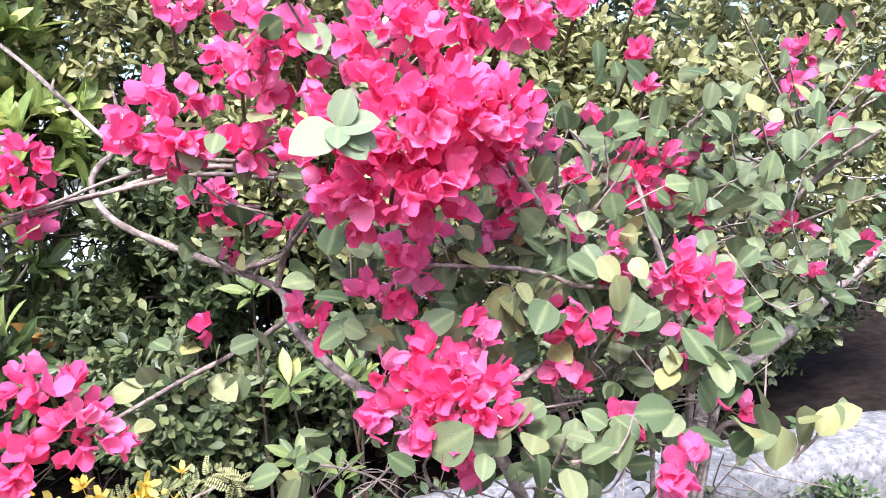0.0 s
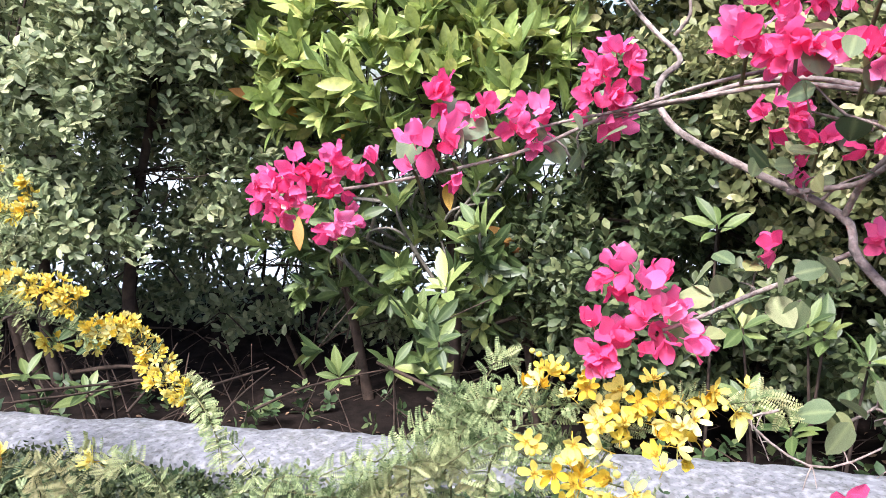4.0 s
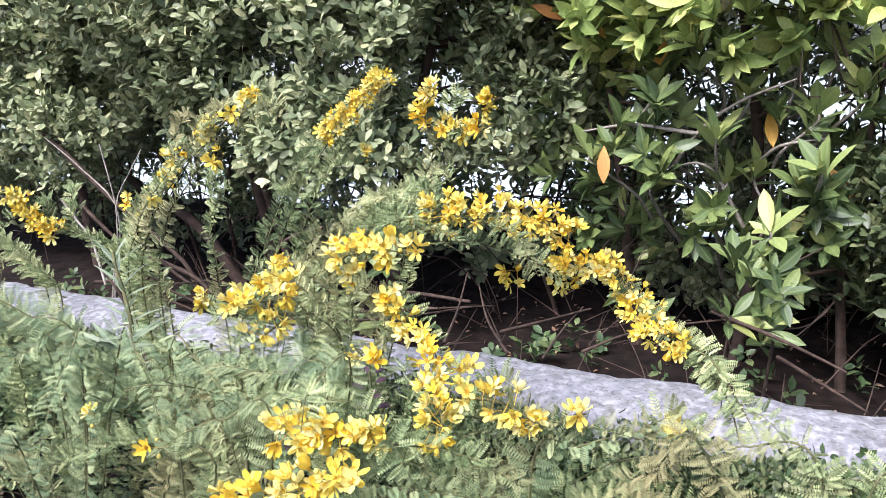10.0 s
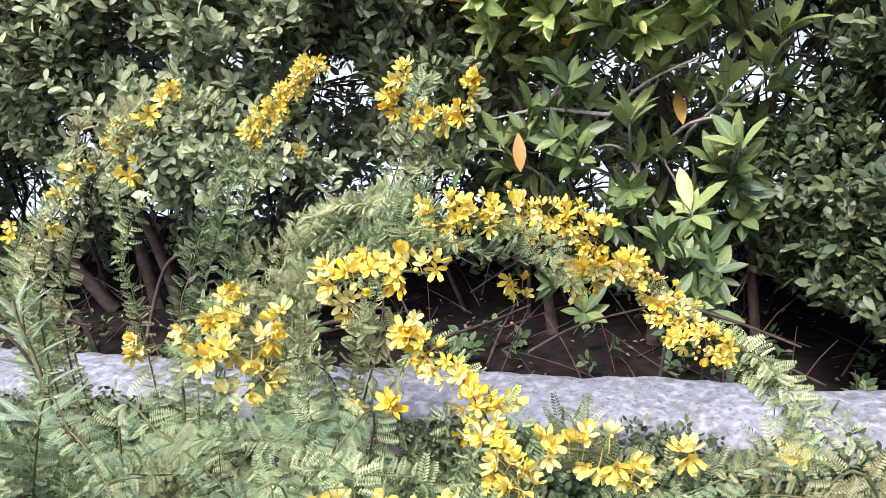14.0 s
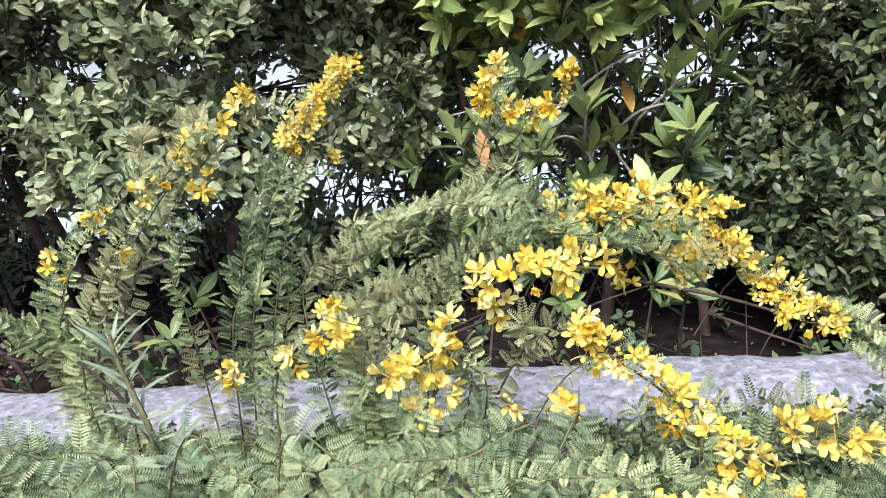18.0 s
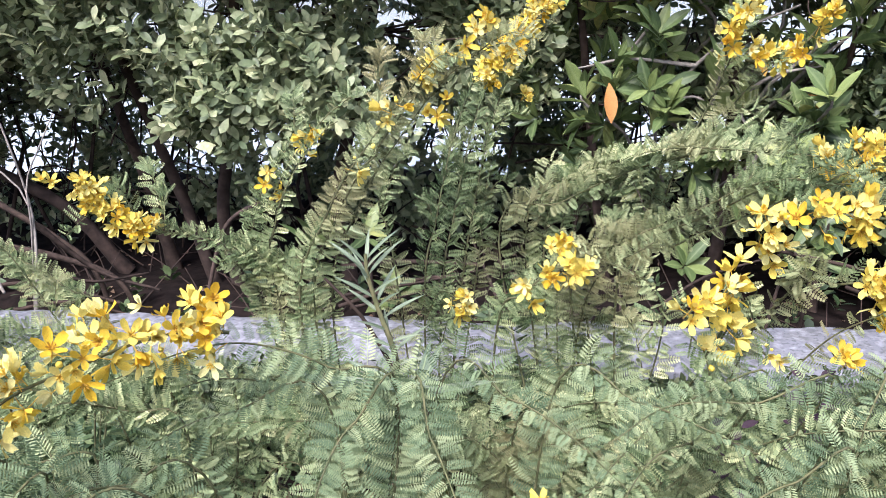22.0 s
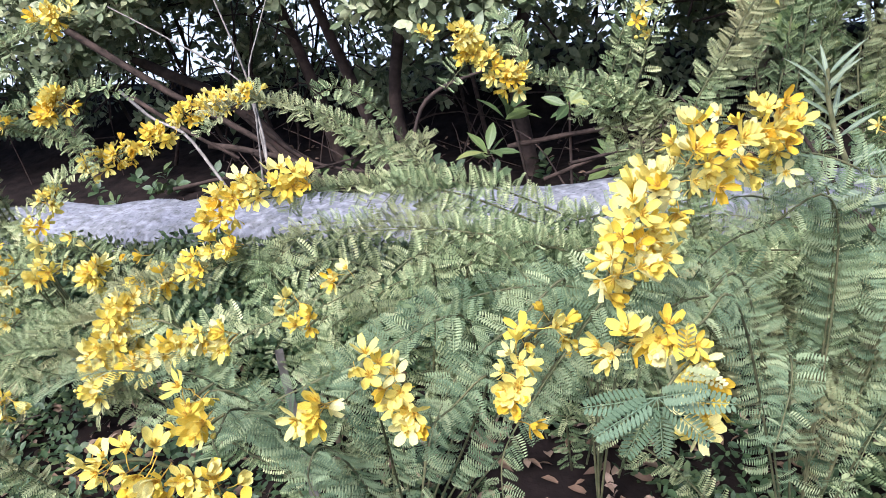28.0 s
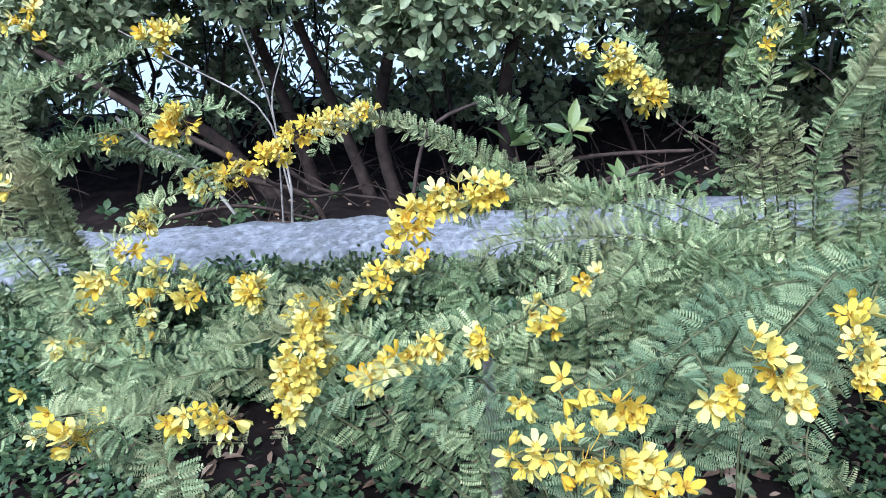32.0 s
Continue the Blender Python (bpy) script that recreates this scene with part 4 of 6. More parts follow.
spray(a, [(-1.478, 1.11, 0.755), (-1.450, 1.10, 0.730), (-1.405, 1.07, 0.705), (-1.365, 1.03, 0.680), (-1.345, 0.98, 0.662), (-1.315, 0.93, 0.655), (-1.300, 0.885, 0.662)], 66, 0.026, FL * 0.9)
spray(a, [(-1.500, 1.10, 0.66), (-1.488, 1.085, 0.645)], 4, 0.012, FL)
spray(a, [(-1.575, 1.15, 0.640), (-1.555, 1.149, 0.622)], 5, 0.016, FL)
spray(a, [(-1.355, 1.12, 0.655), (-1.342, 1.115, 0.645)], 4, 0.012, FL)
branch(a, [(-1.55, 1.05, 0.03), (-1.45, 0.95, 0.52), (-1.44, 0.87, 0.62), (-1.36, 0.86, 0.645), (-1.27, 0.88, 0.64), (-1.19, 0.90, 0.60)], (0.025, 1.0), 0.09, 80)
spray(a, [(-1.505, 0.84, 0.650), (-1.460, 0.84, 0.648), (-1.400, 0.85, 0.650), (-1.350, 0.87, 0.655)], 38, 0.026, FL)
branch(a, [(-1.6, 1.0, 0.03), (-1.50, 0.88, 0.48), (-1.44, 0.83, 0.585), (-1.392, 0.840, 0.590), (-1.312, 0.860, 0.587), (-1.245, 0.880, 0.580), (-1.179, 0.900, 0.555)], (0.025, 1.0), 0.1, 80, single=True)
spray(a, [(-1.579, 0.800, 0.530), (-1.500, 0.800, 0.570), (-1.428, 0.800, 0.604), (-1.376, 0.820, 0.615)], 40, 0.024, FL)
branch(a, [(-1.4, 1.1, 0.03), (-1.32, 1.00, 0.58), (-1.27, 0.96, 0.655), (-1.20, 0.96, 0.665), (-1.13, 0.97, 0.665), (-1.05, 0.98, 0.655)], (0.025, 1.0), 0.09, 85)
spray(a, [(-1.285, 0.94, 0.690), (-1.240, 0.945, 0.690), (-1.200, 0.95, 0.672), (-1.185, 0.95, 0.655)], 22, 0.022, FL * 0.9)
spray(a, [(-1.145, 0.98, 0.672), (-1.128, 0.975, 0.680)], 4, 0.012, FL * 1.1)
branch(a, [(-1.2, 1.05, 0.03), (-1.20, 0.97, 0.58), (-1.130, 0.960, 0.640), (-1.067, 0.980, 0.660), (-1.006, 1.020, 0.650)], (0.025, 1.0), 0.1, 85, single=True)
spray(a, [(-1.015, 1.035, 0.645), (-1.006, 1.030, 0.655)], 2, 0.006, FL * 1.2, 0.0)
branch(a, [BA, (-1.62, 1.18, 0.63), (-1.66, 1.06, 0.72), (-1.69, 1.01, 0.735), (-1.70, 0.99, 0.70)], (0.03, 1.0), 0.08, 80)
spray(a, [(-1.635, 1.085, 0.765), (-1.650, 1.060, 0.752), (-1.690, 1.015, 0.750), (-1.712, 1.005, 0.742)], 15, 0.018, FL * 1.1)
spray(a, [(-1.640, 1.060, 0.725), (-1.660, 1.030, 0.705), (-1.682, 1.007, 0.686)], 12, 0.014, FL)
branch(a, [BA, (-1.66, 1.55, 0.76), (-1.614, 1.510, 0.855), (-1.585, 1.500, 0.923), (-1.565, 1.490, 0.985), (-1.55, 1.48, 1.03)], (0.03, 0.97), 0.075, 85)
branch(a, [BA, (-1.64, 1.55, 0.74), (-1.60, 1.525, 0.840), (-1.555, 1.505, 0.905), (-1.51, 1.49, 0.965), (-1.45, 1.465, 1.02)], (0.2, 0.95), 0.065, 75)
spray(a, [(-1.572, 1.480, 0.985), (-1.582, 1.460, 1.025), (-1.560, 1.455, 1.055), (-1.542, 1.450, 1.072)], 17, 0.016, FL * 0.9)
spray(a, [(-1.545, 1.475, 0.985), (-1.510, 1.485, 0.980), (-1.475, 1.490, 0.985), (-1.455, 1.480, 1.000)], 20, 0.018, FL * 0.9)
spray(a, [(-1.455, 1.470, 1.015), (-1.440, 1.455, 1.042), (-1.425, 1.445, 1.055)], 9, 0.013, FL * 0.85, 0.4)
filler(a, BA, ((-1.70, 1.35, 0.66), (-1.62, 1.25, 0.66), (-1.56, 1.10, 0.60), (-1.45, 1.15, 0.64), (-1.40, 1.00, 0.60), (-1.62, 1.0, 0.58), (-1.25, 1.05, 0.56), (-1.10, 1.02, 0.56)), 0.06, 0.075)

# upright stems beside it
b = senna("upright senna shrub with tall feathery stems and yellow tips")
BB = (-2.06, 1.45, 0.03)
column(b, [BB, (-2.041, 1.530, 0.553), (-2.022, 1.575, 0.690), (-1.995, 1.650, 0.830), (-1.960, 1.730, 0.930), (-1.905, 1.785, 1.005), (-1.855, 1.810, 1.070)], (0.025, 1.0), 0.075, 90, (), 0.022)
spray(b, [(-1.972, 1.735, 0.920), (-1.942, 1.745, 0.950), (-1.905, 1.775, 1.000), (-1.870, 1.795, 1.045), (-1.846, 1.805, 1.080)], 96, 0.028, FS)
spray(b, [(-1.905, 1.79, 0.890), (-1.880, 1.80, 0.872)], 7, 0.014, FS)
column(b, [(-2.15, 1.35, 0.03), (-2.230, 1.330, 0.580), (-2.170, 1.310, 0.780), (-2.100, 1.335, 0.890), (-2.035, 1.375, 0.970), (-1.950, 1.425, 1.045)], (0.02, 1.0), 0.075, 90, (), 0.028)
for q, n in (((-2.085, 1.330, 0.920), 7), ((-2.020, 1.380, 0.925), 6), ((-2.030, 1.375, 0.978), 14), ((-1.955, 1.420, 1.040), 10), ((-2.125, 1.300, 0.855), 4), ((-1.99, 1.40, 1.005), 5)):
    spray(b, [(q[0] - 0.018, q[1], q[2] - 0.014), q, (q[0] + 0.018, q[1], q[2] + 0.014)], n, 0.016, FL * 0.95)
column(b, [(-2.2, 1.4, 0.03), (-2.335, 1.420, 0.600), (-2.330, 1.425, 0.730), (-2.300, 1.450, 0.810), (-2.260, 1.510, 0.870), (-2.22, 1.52, 0.91)], (0.02, 1.0), 0.075, 85, (), 0.022)
for q, n in (((-2.315, 1.415, 0.800), 5), ((-2.267, 1.500, 0.850), 7), ((-2.30, 1.44, 0.76), 3)):
    spray(b, [(q[0] - 0.01, q[1], q[2] - 0.02), q, (q[0] + 0.01, q[1], q[2] + 0.02)], n, 0.012, FL * 0.85)
branch(b, [BB, (-2.115, 1.450, 0.640), (-2.140, 1.460, 0.739), (-2.128, 1.480, 0.800)], (0.03, 1.0), 0.075, 85)
branch(b, [BB, (-1.98, 1.55, 0.571), (-1.970, 1.600, 0.690), (-1.955, 1.650, 0.780)], (0.03, 1.0), 0.07, 80)
column(b, [(-2.2, 1.4, 0.03), (-2.270, 1.400, 0.600), (-2.340, 1.395, 0.665), (-2.424, 1.385, 0.706), (-2.505, 1.370, 0.725), (-2.560, 1.360, 0.750)], (0.025, 1.0), 0.075, 90, (), 0.016)
spray(b, [(-2.500, 1.365, 0.720), (-2.530, 1.352, 0.730), (-2.560, 1.345, 0.765), (-2.585, 1.335, 0.795), (-2.600, 1.320, 0.815)], 40, 0.022, FL * 0.9)
spray(b, [(-2.635, 1.32, 0.805), (-2.650, 1.32, 0.815)], 4, 0.010, FL * 0.8)
branch(b, [(-2.5, 1.3, 0.03), (-2.60, 1.30, 0.45), (-2.662, 1.300, 0.575), (-2.698, 1.300, 0.647), (-2.735, 1.300, 0.707), (-2.785, 1.300, 0.746)], (0.03, 1.0), 0.075, 85)
branch(b, [(-1.95, 1.3, 0.03), (-1.93, 1.28, 0.58), (-1.885, 1.265, 0.665), (-1.83, 1.29, 0.705), (-1.77, 1.30, 0.72)], (0.03, 1.0), 0.075, 85)
spray(b, [(-1.880, 1.250, 0.660), (-1.885, 1.250, 0.685)], 6, 0.014, FL)
spray(b, [(-1.850, 1.320, 0.715), (-1.830, 1.330, 0.728), (-1.815, 1.32, 0.735)], 9, 0.014, FL * 0.8)
spray(b, [(-1.850, 1.275, 0.690), (-1.815, 1.275, 0.695), (-1.790, 1.280, 0.690)], 14, 0.016, FL)
spray(b, [(-1.985, 1.250, 0.635), (-1.972, 1.250, 0.652), (-1.965, 1.250, 0.670)], 10, 0.014, FL * 0.9)
for p in ([(-1.9, 1.15, 0.03), (-1.60, 1.06, 0.61), (-1.691, 0.980, 0.655), (-1.757, 0.940, 0.622), (-1.824, 0.900, 0.560)],
          [(-1.7, 1.10, 0.03), (-1.498, 1.000, 0.660), (-1.531, 0.920, 0.662), (-1.566, 0.860, 0.630)],
          [(-1.9, 1.05, 0.03), (-1.55, 1.00, 0.635), (-1.628, 0.970, 0.656), (-1.725, 0.940, 0.666), (-1.793, 0.900, 0.640)],
          [(-1.9, 1.05, 0.03), (-1.850, 1.000, 0.640), (-1.757, 0.960, 0.658), (-1.701, 0.930, 0.651), (-1.640, 0.890, 0.640)]):
    branch(b, p, (0.45, 1.0), 0.095, 90, single=True)
for p in ([(-2.05, 1.0, 0.03), (-1.903, 1.050, 0.480), (-2.120, 1.100, 0.530), (-2.45, 1.150, 0.480)], [(-1.95, 0.9, 0.03), (-1.733, 0.950, 0.464), (-1.857, 0.920, 0.517), (-1.986, 0.900, 0.476), (-2.117, 0.880, 0.408)],
          [(-1.4, 0.9, 0.03), (-1.345, 0.850, 0.480), (-1.213, 0.860, 0.545), (-1.099, 0.870, 0.570), (-0.994, 0.880, 0.540)], [(-1.2, 0.95, 0.03), (-1.135, 0.900, 0.520), (-1.064, 0.940, 0.570), (-0.986, 0.970, 0.570), (-0.882, 0.980, 0.520)],
          [(-2.05, 1.2, 0.03), (-2.05, 1.20, 0.45), (-2.15, 1.20, 0.53), (-2.28, 1.22, 0.54)], [(-1.85, 1.2, 0.03), (-1.90, 1.15, 0.48), (-1.82, 1.12, 0.56), (-1.72, 1.1, 0.58)]):
    branch(b, p, (0.02, 1.0), 0.085, 75)

# the low shrub near the path
c = senna("low spreading senna shrub with a large yellow flower spray")
BC = (-2.12, 0.98, 0.03)
branch(c, [BC, (-2.03, 0.97, 0.620), (-2.10, 0.93, 0.705), (-2.17, 0.90, 0.745), (-2.23, 0.87, 0.75), (-2.29, 0.80, 0.745)], (0.08, 0.97), 0.1, 85, single=True)
spray(c, [(-2.195, 0.895, 0.760), (-2.230, 0.880, 0.768), (-2.265, 0.835, 0.775), (-2.300, 0.785, 0.772), (-2.335, 0.735, 0.766), (-2.355, 0.690, 0.750), (-2.365, 0.655, 0.735)], 92, 0.032, FL * 0.88)
spray(c, [(-2.355, 0.72, 0.745), (-2.372, 0.705, 0.722), (-2.380, 0.69, 0.70)], 12, 0.016, FL)
branch(c, [BC, (-2.24, 0.80, 0.600), (-2.30, 0.70, 0.660), (-2.36, 0.66, 0.665), (-2.325, 0.625, 0.700)], (0.3, 0.9), 0.085, 60, single=True)
spray(c, [(-2.374, 0.660, 0.660), (-2.350, 0.640, 0.690), (-2.324, 0.620, 0.705), (-2.310, 0.600, 0.692), (-2.306, 0.585, 0.665), (-2.318, 0.570, 0.645)], 26, 0.014, FL * 0.85, 0.1)
tuft = branch(c, [(-2.300, 0.620, 0.690), (-2.325, 0.570, 0.705), (-2.345, 0.530, 0.705)], (0.3, 0.9), 0.08, 50)
_t = pinnate_shape(13, 0.15, 0.034, 0.18, 0.030)
TEAL_LEAF = fast_mesh("senna_leaf", _t[0], _t[1], M_TEAL)
for ax, sz in (((-0.95, -0.1, -0.1), 0.05), ((-0.8, -0.2, -0.55), 0.052), ((-0.45, -0.3, -0.85), 0.05), ((0.1, -0.3, -0.9), 0.045), ((0.7, -0.3, -0.5), 0.046), ((0.8, -0.3, 0.15), 0.05), ((-0.7, -0.4, -0.25), 0.05), ((0.45, -0.4, 0.4), 0.042)):
    put("leaf", TEAL_LEAF, tuft, (-2.345, 0.523, 0.715), ax, (0.1, -0.75, 0.6), sz)
for p in ([BC, (-2.032, 0.970, 0.640), (-2.066, 0.900, 0.655), (-2.087, 0.860, 0.632), (-2.098, 0.800, 0.590), (-2.10, 0.76, 0.54)],
          [BC, (-2.019, 0.970, 0.640), (-1.984, 0.900, 0.640), (-1.958, 0.850, 0.617), (-1.930, 0.800, 0.580), (-1.91, 0.76, 0.53)],
          [BC, (-1.990, 1.020, 0.630), (-1.899, 0.970, 0.650), (-1.837, 0.930, 0.634), (-1.775, 0.880, 0.600)],
          [(-1.7, 0.95, 0.03), (-1.560, 0.880, 0.620), (-1.620, 0.850, 0.636), (-1.669, 0.830, 0.618), (-1.715, 0.790, 0.585)],
          [BC, (-2.110, 0.990, 0.620), (-2.192, 0.960, 0.668), (-2.231, 0.920, 0.690), (-2.254, 0.890, 0.695)],
          [BC, (-2.110, 0.970, 0.620), (-2.207, 0.900, 0.660), (-2.269, 0.850, 0.652), (-2.315, 0.780, 0.620)],
          [BC, (-2.220, 0.870, 0.580), (-2.282, 0.800, 0.632), (-2.322, 0.750, 0.645), (-2.355, 0.690, 0.620)],
          [BC, (-2.06, 0.85, 0.50), (-2.02, 0.78, 0.55), (-1.99, 0.70, 0.53)], [BC, (-2.18, 0.85, 0.50), (-2.20, 0.76, 0.55), (-2.23, 0.68, 0.54)]):
    branch(c, p, (0.5, 1.0), 0.095, 90, single=True)
spray(c, [(-1.870, 0.850, 0.590), (-1.855, 0.845, 0.600)], 4, 0.014, FL * 0.7, 0.5)
spray(c, [(-1.700, 0.800, 0.600), (-1.680, 0.800, 0.605)], 4, 0.016, FL * 0.8, 0.4)

# the flower-filled shrub at the far end of the walk
d = senna("bushy senna shrub full of yellow flowers with blue-green feathery leaves")
BD = (-2.70, 1.00, 0.03)
column(d, [(-2.4, 1.2, 0.03), (-2.38, 1.20, 0.50), (-2.470, 1.180, 0.545), (-2.592, 1.150, 0.615), (-2.721, 1.120, 0.645), (-2.804, 1.090, 0.650), (-2.884, 1.070, 0.650)], (0.35, 1.0), 0.085, 95, (), 0.03)
spray(d, [(-2.790, 1.085, 0.665), (-2.835, 1.076, 0.668), (-2.880, 1.070, 0.662), (-2.915, 1.065, 0.640), (-2.945, 1.060, 0.615)], 40, 0.024, FL)
column(d, [(-2.4, 1.1, 0.03), (-2.40, 1.10, 0.50), (-2.478, 1.080, 0.555), (-2.629, 1.050, 0.605), (-2.756, 1.020, 0.620), (-2.835, 1.000, 0.605)], (0.35, 1.0), 0.085, 95, (), 0.03)
spray(d, [(-2.989, 1.050, 0.545), (-2.940, 1.050, 0.575), (-2.895, 1.050, 0.588)], 20, 0.020, FL * 0.8)
for p in ([BD, (-2.360, 0.870, 0.580), (-2.410, 0.830, 0.630), (-2.494, 0.800, 0.643), (-2.593, 0.760, 0.628), (-2.645, 0.740, 0.590)],
          [BD, (-2.430, 0.830, 0.610), (-2.474, 0.760, 0.622), (-2.524, 0.720, 0.594), (-2.549, 0.680, 0.553), (-2.562, 0.650, 0.495)],
          [BD, (-2.390, 0.830, 0.600), (-2.418, 0.760, 0.595), (-2.456, 0.720, 0.555), (-2.482, 0.680, 0.521), (-2.480, 0.650, 0.465)],
          [BD, (-2.520, 0.800, 0.590), (-2.629, 0.720, 0.605), (-2.691, 0.690, 0.592), (-2.755, 0.660, 0.575)],
          [BD, (-2.801, 0.760, 0.530), (-2.857, 0.720, 0.589), (-2.914, 0.700, 0.608), (-2.990, 0.680, 0.590)],
          [BD, (-2.770, 0.760, 0.515), (-2.837, 0.720, 0.552), (-2.875, 0.700, 0.530)],
          [BD, (-2.62, 0.72, 0.58), (-2.60, 0.64, 0.635), (-2.61, 0.59, 0.645)], [BD, (-2.72, 0.68, 0.56), (-2.73, 0.60, 0.61), (-2.70, 0.55, 0.625)],
          [BD, (-2.50, 0.72, 0.57), (-2.52, 0.64, 0.61), (-2.55, 0.60, 0.60)], [BD, (-2.66, 0.70, 0.50), (-2.66, 0.62, 0.55), (-2.62, 0.56, 0.54)]):
    branch(d, p, (0.45, 1.0), 0.1, 90, single=True)
for p in ([BD, (-2.60, 0.98, 0.56), (-2.65, 0.90, 0.605), (-2.72, 0.86, 0.59)], [BD, (-2.68, 0.95, 0.54), (-2.78, 0.88, 0.565), (-2.86, 0.83, 0.54)], [BD, (-3.010, 1.000, 0.480), (-3.122, 1.000, 0.498), (-3.259, 1.000, 0.466), (-3.408, 1.000, 0.430)],
          [BD, (-3.083, 0.950, 0.411), (-3.179, 0.950, 0.470), (-3.297, 0.930, 0.465), (-3.386, 0.900, 0.430)], [BD, (-2.95, 0.95, 0.48), (-3.04, 0.95, 0.50), (-3.08, 0.93, 0.45), (-3.12, 0.90, 0.38)], [BD, (-2.85, 1.05, 0.52), (-2.98, 1.05, 0.545), (-3.10, 1.07, 0.515), (-3.25, 1.10, 0.50)],
          [BD, (-2.56, 1.02, 0.56), (-2.47, 0.95, 0.57), (-2.42, 0.88, 0.55)], [(-3.1, 0.95, 0.03), (-3.30, 0.85, 0.38), (-3.327, 0.800, 0.476), (-3.259, 0.800, 0.505), (-3.143, 0.810, 0.490)],
          [(-3.1, 0.95, 0.03), (-3.25, 0.82, 0.40), (-3.20, 0.78, 0.47), (-3.12, 0.78, 0.47)]):
    branch(d, p, (0.35, 1.0), 0.085, 80)
for q, n in (((-2.682, 0.875, 0.625), 6), ((-2.822, 0.823, 0.572), 8), ((-2.750, 0.86, 0.60), 6), ((-2.735, 0.87, 0.565), 6), ((-2.609, 0.574, 0.662), 7), ((-2.692, 0.545, 0.670), 8), ((-2.73, 0.60, 0.66), 4), ((-2.78, 0.66, 0.60), 5)):
    spray(d, [(q[0] - 0.012, q[1], q[2] - 0.01), q, (q[0] + 0.012, q[1], q[2] + 0.008)], n, 0.013, FL * 0.8)
spray(d, [(-2.580, 0.605, 0.684), (-2.552, 0.610, 0.668), (-2.541, 0.605, 0.644), (-2.540, 0.600, 0.622)], 13, 0.012, FL * 0.8)
spray(d, [(-2.790, 0.530, 0.635), (-2.745, 0.515, 0.655), (-2.715, 0.515, 0.645), (-2.690, 0.52, 0.625), (-2.655, 0.510, 0.605)], 26, 0.020, FL * 0.8)
spray(d, [(-2.415, 0.79, 0.590), (-2.430, 0.74, 0.640), (-2.455, 0.68, 0.650), (-2.458, 0.650, 0.625), (-2.455, 0.635, 0.600)], 20, 0.013, FL * 0.8)
spray(d, [(-3.060, 0.990, 0.530), (-3.070, 0.960, 0.495), (-3.085, 0.930, 0.460), (-3.105, 0.905, 0.415)], 62, 0.026, FL)
spray(d, [(-2.975, 0.850, 0.515), (-2.921, 0.860, 0.534), (-2.872, 0.870, 0.557)], 20, 0.016, FL)
for q, n in (((-3.330, 0.780, 0.488), 9), ((-3.194, 0.800, 0.500), 7), ((-3.150, 0.800, 0.488), 9), ((-3.280, 1.100, 0.520), 9), ((-3.185, 1.095, 0.522), 14), ((-3.104, 1.080, 0.503), 10), ((-3.361, 1.100, 0.514), 8), ((-3.430, 1.10, 0.555), 8), ((-3.379, 1.093, 0.436), 4), ((-3.05, 1.05, 0.53), 6)):
    spray(d, [(q[0] - 0.016, q[1], q[2] - 0.012), q, (q[0] + 0.016, q[1], q[2] + 0.01)], n, 0.017, FL)
filler(d, BD, ((-2.66, 1.02, 0.50), (-2.78, 0.98, 0.46), (-2.90, 0.95, 0.42)), 0.06, 0.075)

# the shrub at the end of the wall
e = senna("tangled senna shrub with yellow flower spikes over the wall")
BE = (-3.60, 1.55, 0.03)
column(e, [(-2.8, 1.5, 0.03), (-2.72, 1.500, 0.480), (-2.800, 1.500, 0.570), (-2.880, 1.500, 0.625), (-2.960, 1.500, 0.668), (-3.040, 1.500, 0.690), (-3.120, 1.500, 0.682)], (0.38, 1.0), 0.075, 90, (), 0.018)
spray(e, [(-3.030, 1.490, 0.695), (-3.090, 1.490, 0.690), (-3.150, 1.490, 0.680), (-3.205, 1.490, 0.662)], 44, 0.020, FL * 0.85)
branch(e, [BE, (-3.60, 1.430, 0.440), (-3.540, 1.420, 0.504), (-3.464, 1.420, 0.568), (-3.377, 1.420, 0.600), (-3.285, 1.430, 0.625)], (0.38, 1.0), 0.08, 85)
spray(e, [(-3.370, 1.415, 0.588), (-3.320, 1.420, 0.612), (-3.270, 1.425, 0.628), (-3.220, 1.430, 0.642), (-3.175, 1.440, 0.648)], 56, 0.024, FL * 0.9)
spray(e, [(-3.500, 1.410, 0.520), (-3.470, 1.415, 0.545)], 9, 0.018, FL)
spray(e, [(-3.545, 1.400, 0.470), (-3.520, 1.400, 0.490)], 8, 0.018, FL)
column(e, [BE, (-3.72, 1.45, 0.55), (-3.655, 1.400, 0.660), (-3.549, 1.380, 0.715), (-3.451, 1.370, 0.735), (-3.370, 1.360, 0.735)], (0.38, 1.0), 0.08, 90, (), 0.02)
spray(e, [(-3.380, 1.360, 0.720), (-3.350, 1.356, 0.740), (-3.340, 1.356, 0.765)], 26, 0.022, FL)
column(e, [BE, (-3.70, 1.46, 0.60), (-3.610, 1.420, 0.690), (-3.516, 1.410, 0.690), (-3.420, 1.400, 0.665), (-3.350, 1.400, 0.645)], (0.38, 1.0), 0.08, 90, (), 0.02)
spray(e, [(-3.51, 1.39, 0.70), (-3.49, 1.39, 0.70)], 4, 0.012, FL * 0.8)
column(e, [BE, (-3.80, 1.55, 0.70), (-3.681, 1.500, 0.805), (-3.586, 1.500, 0.830), (-3.487, 1.500, 0.860), (-3.420, 1.500, 0.868)], (0.38, 1.0), 0.08, 85, (), 0.025)
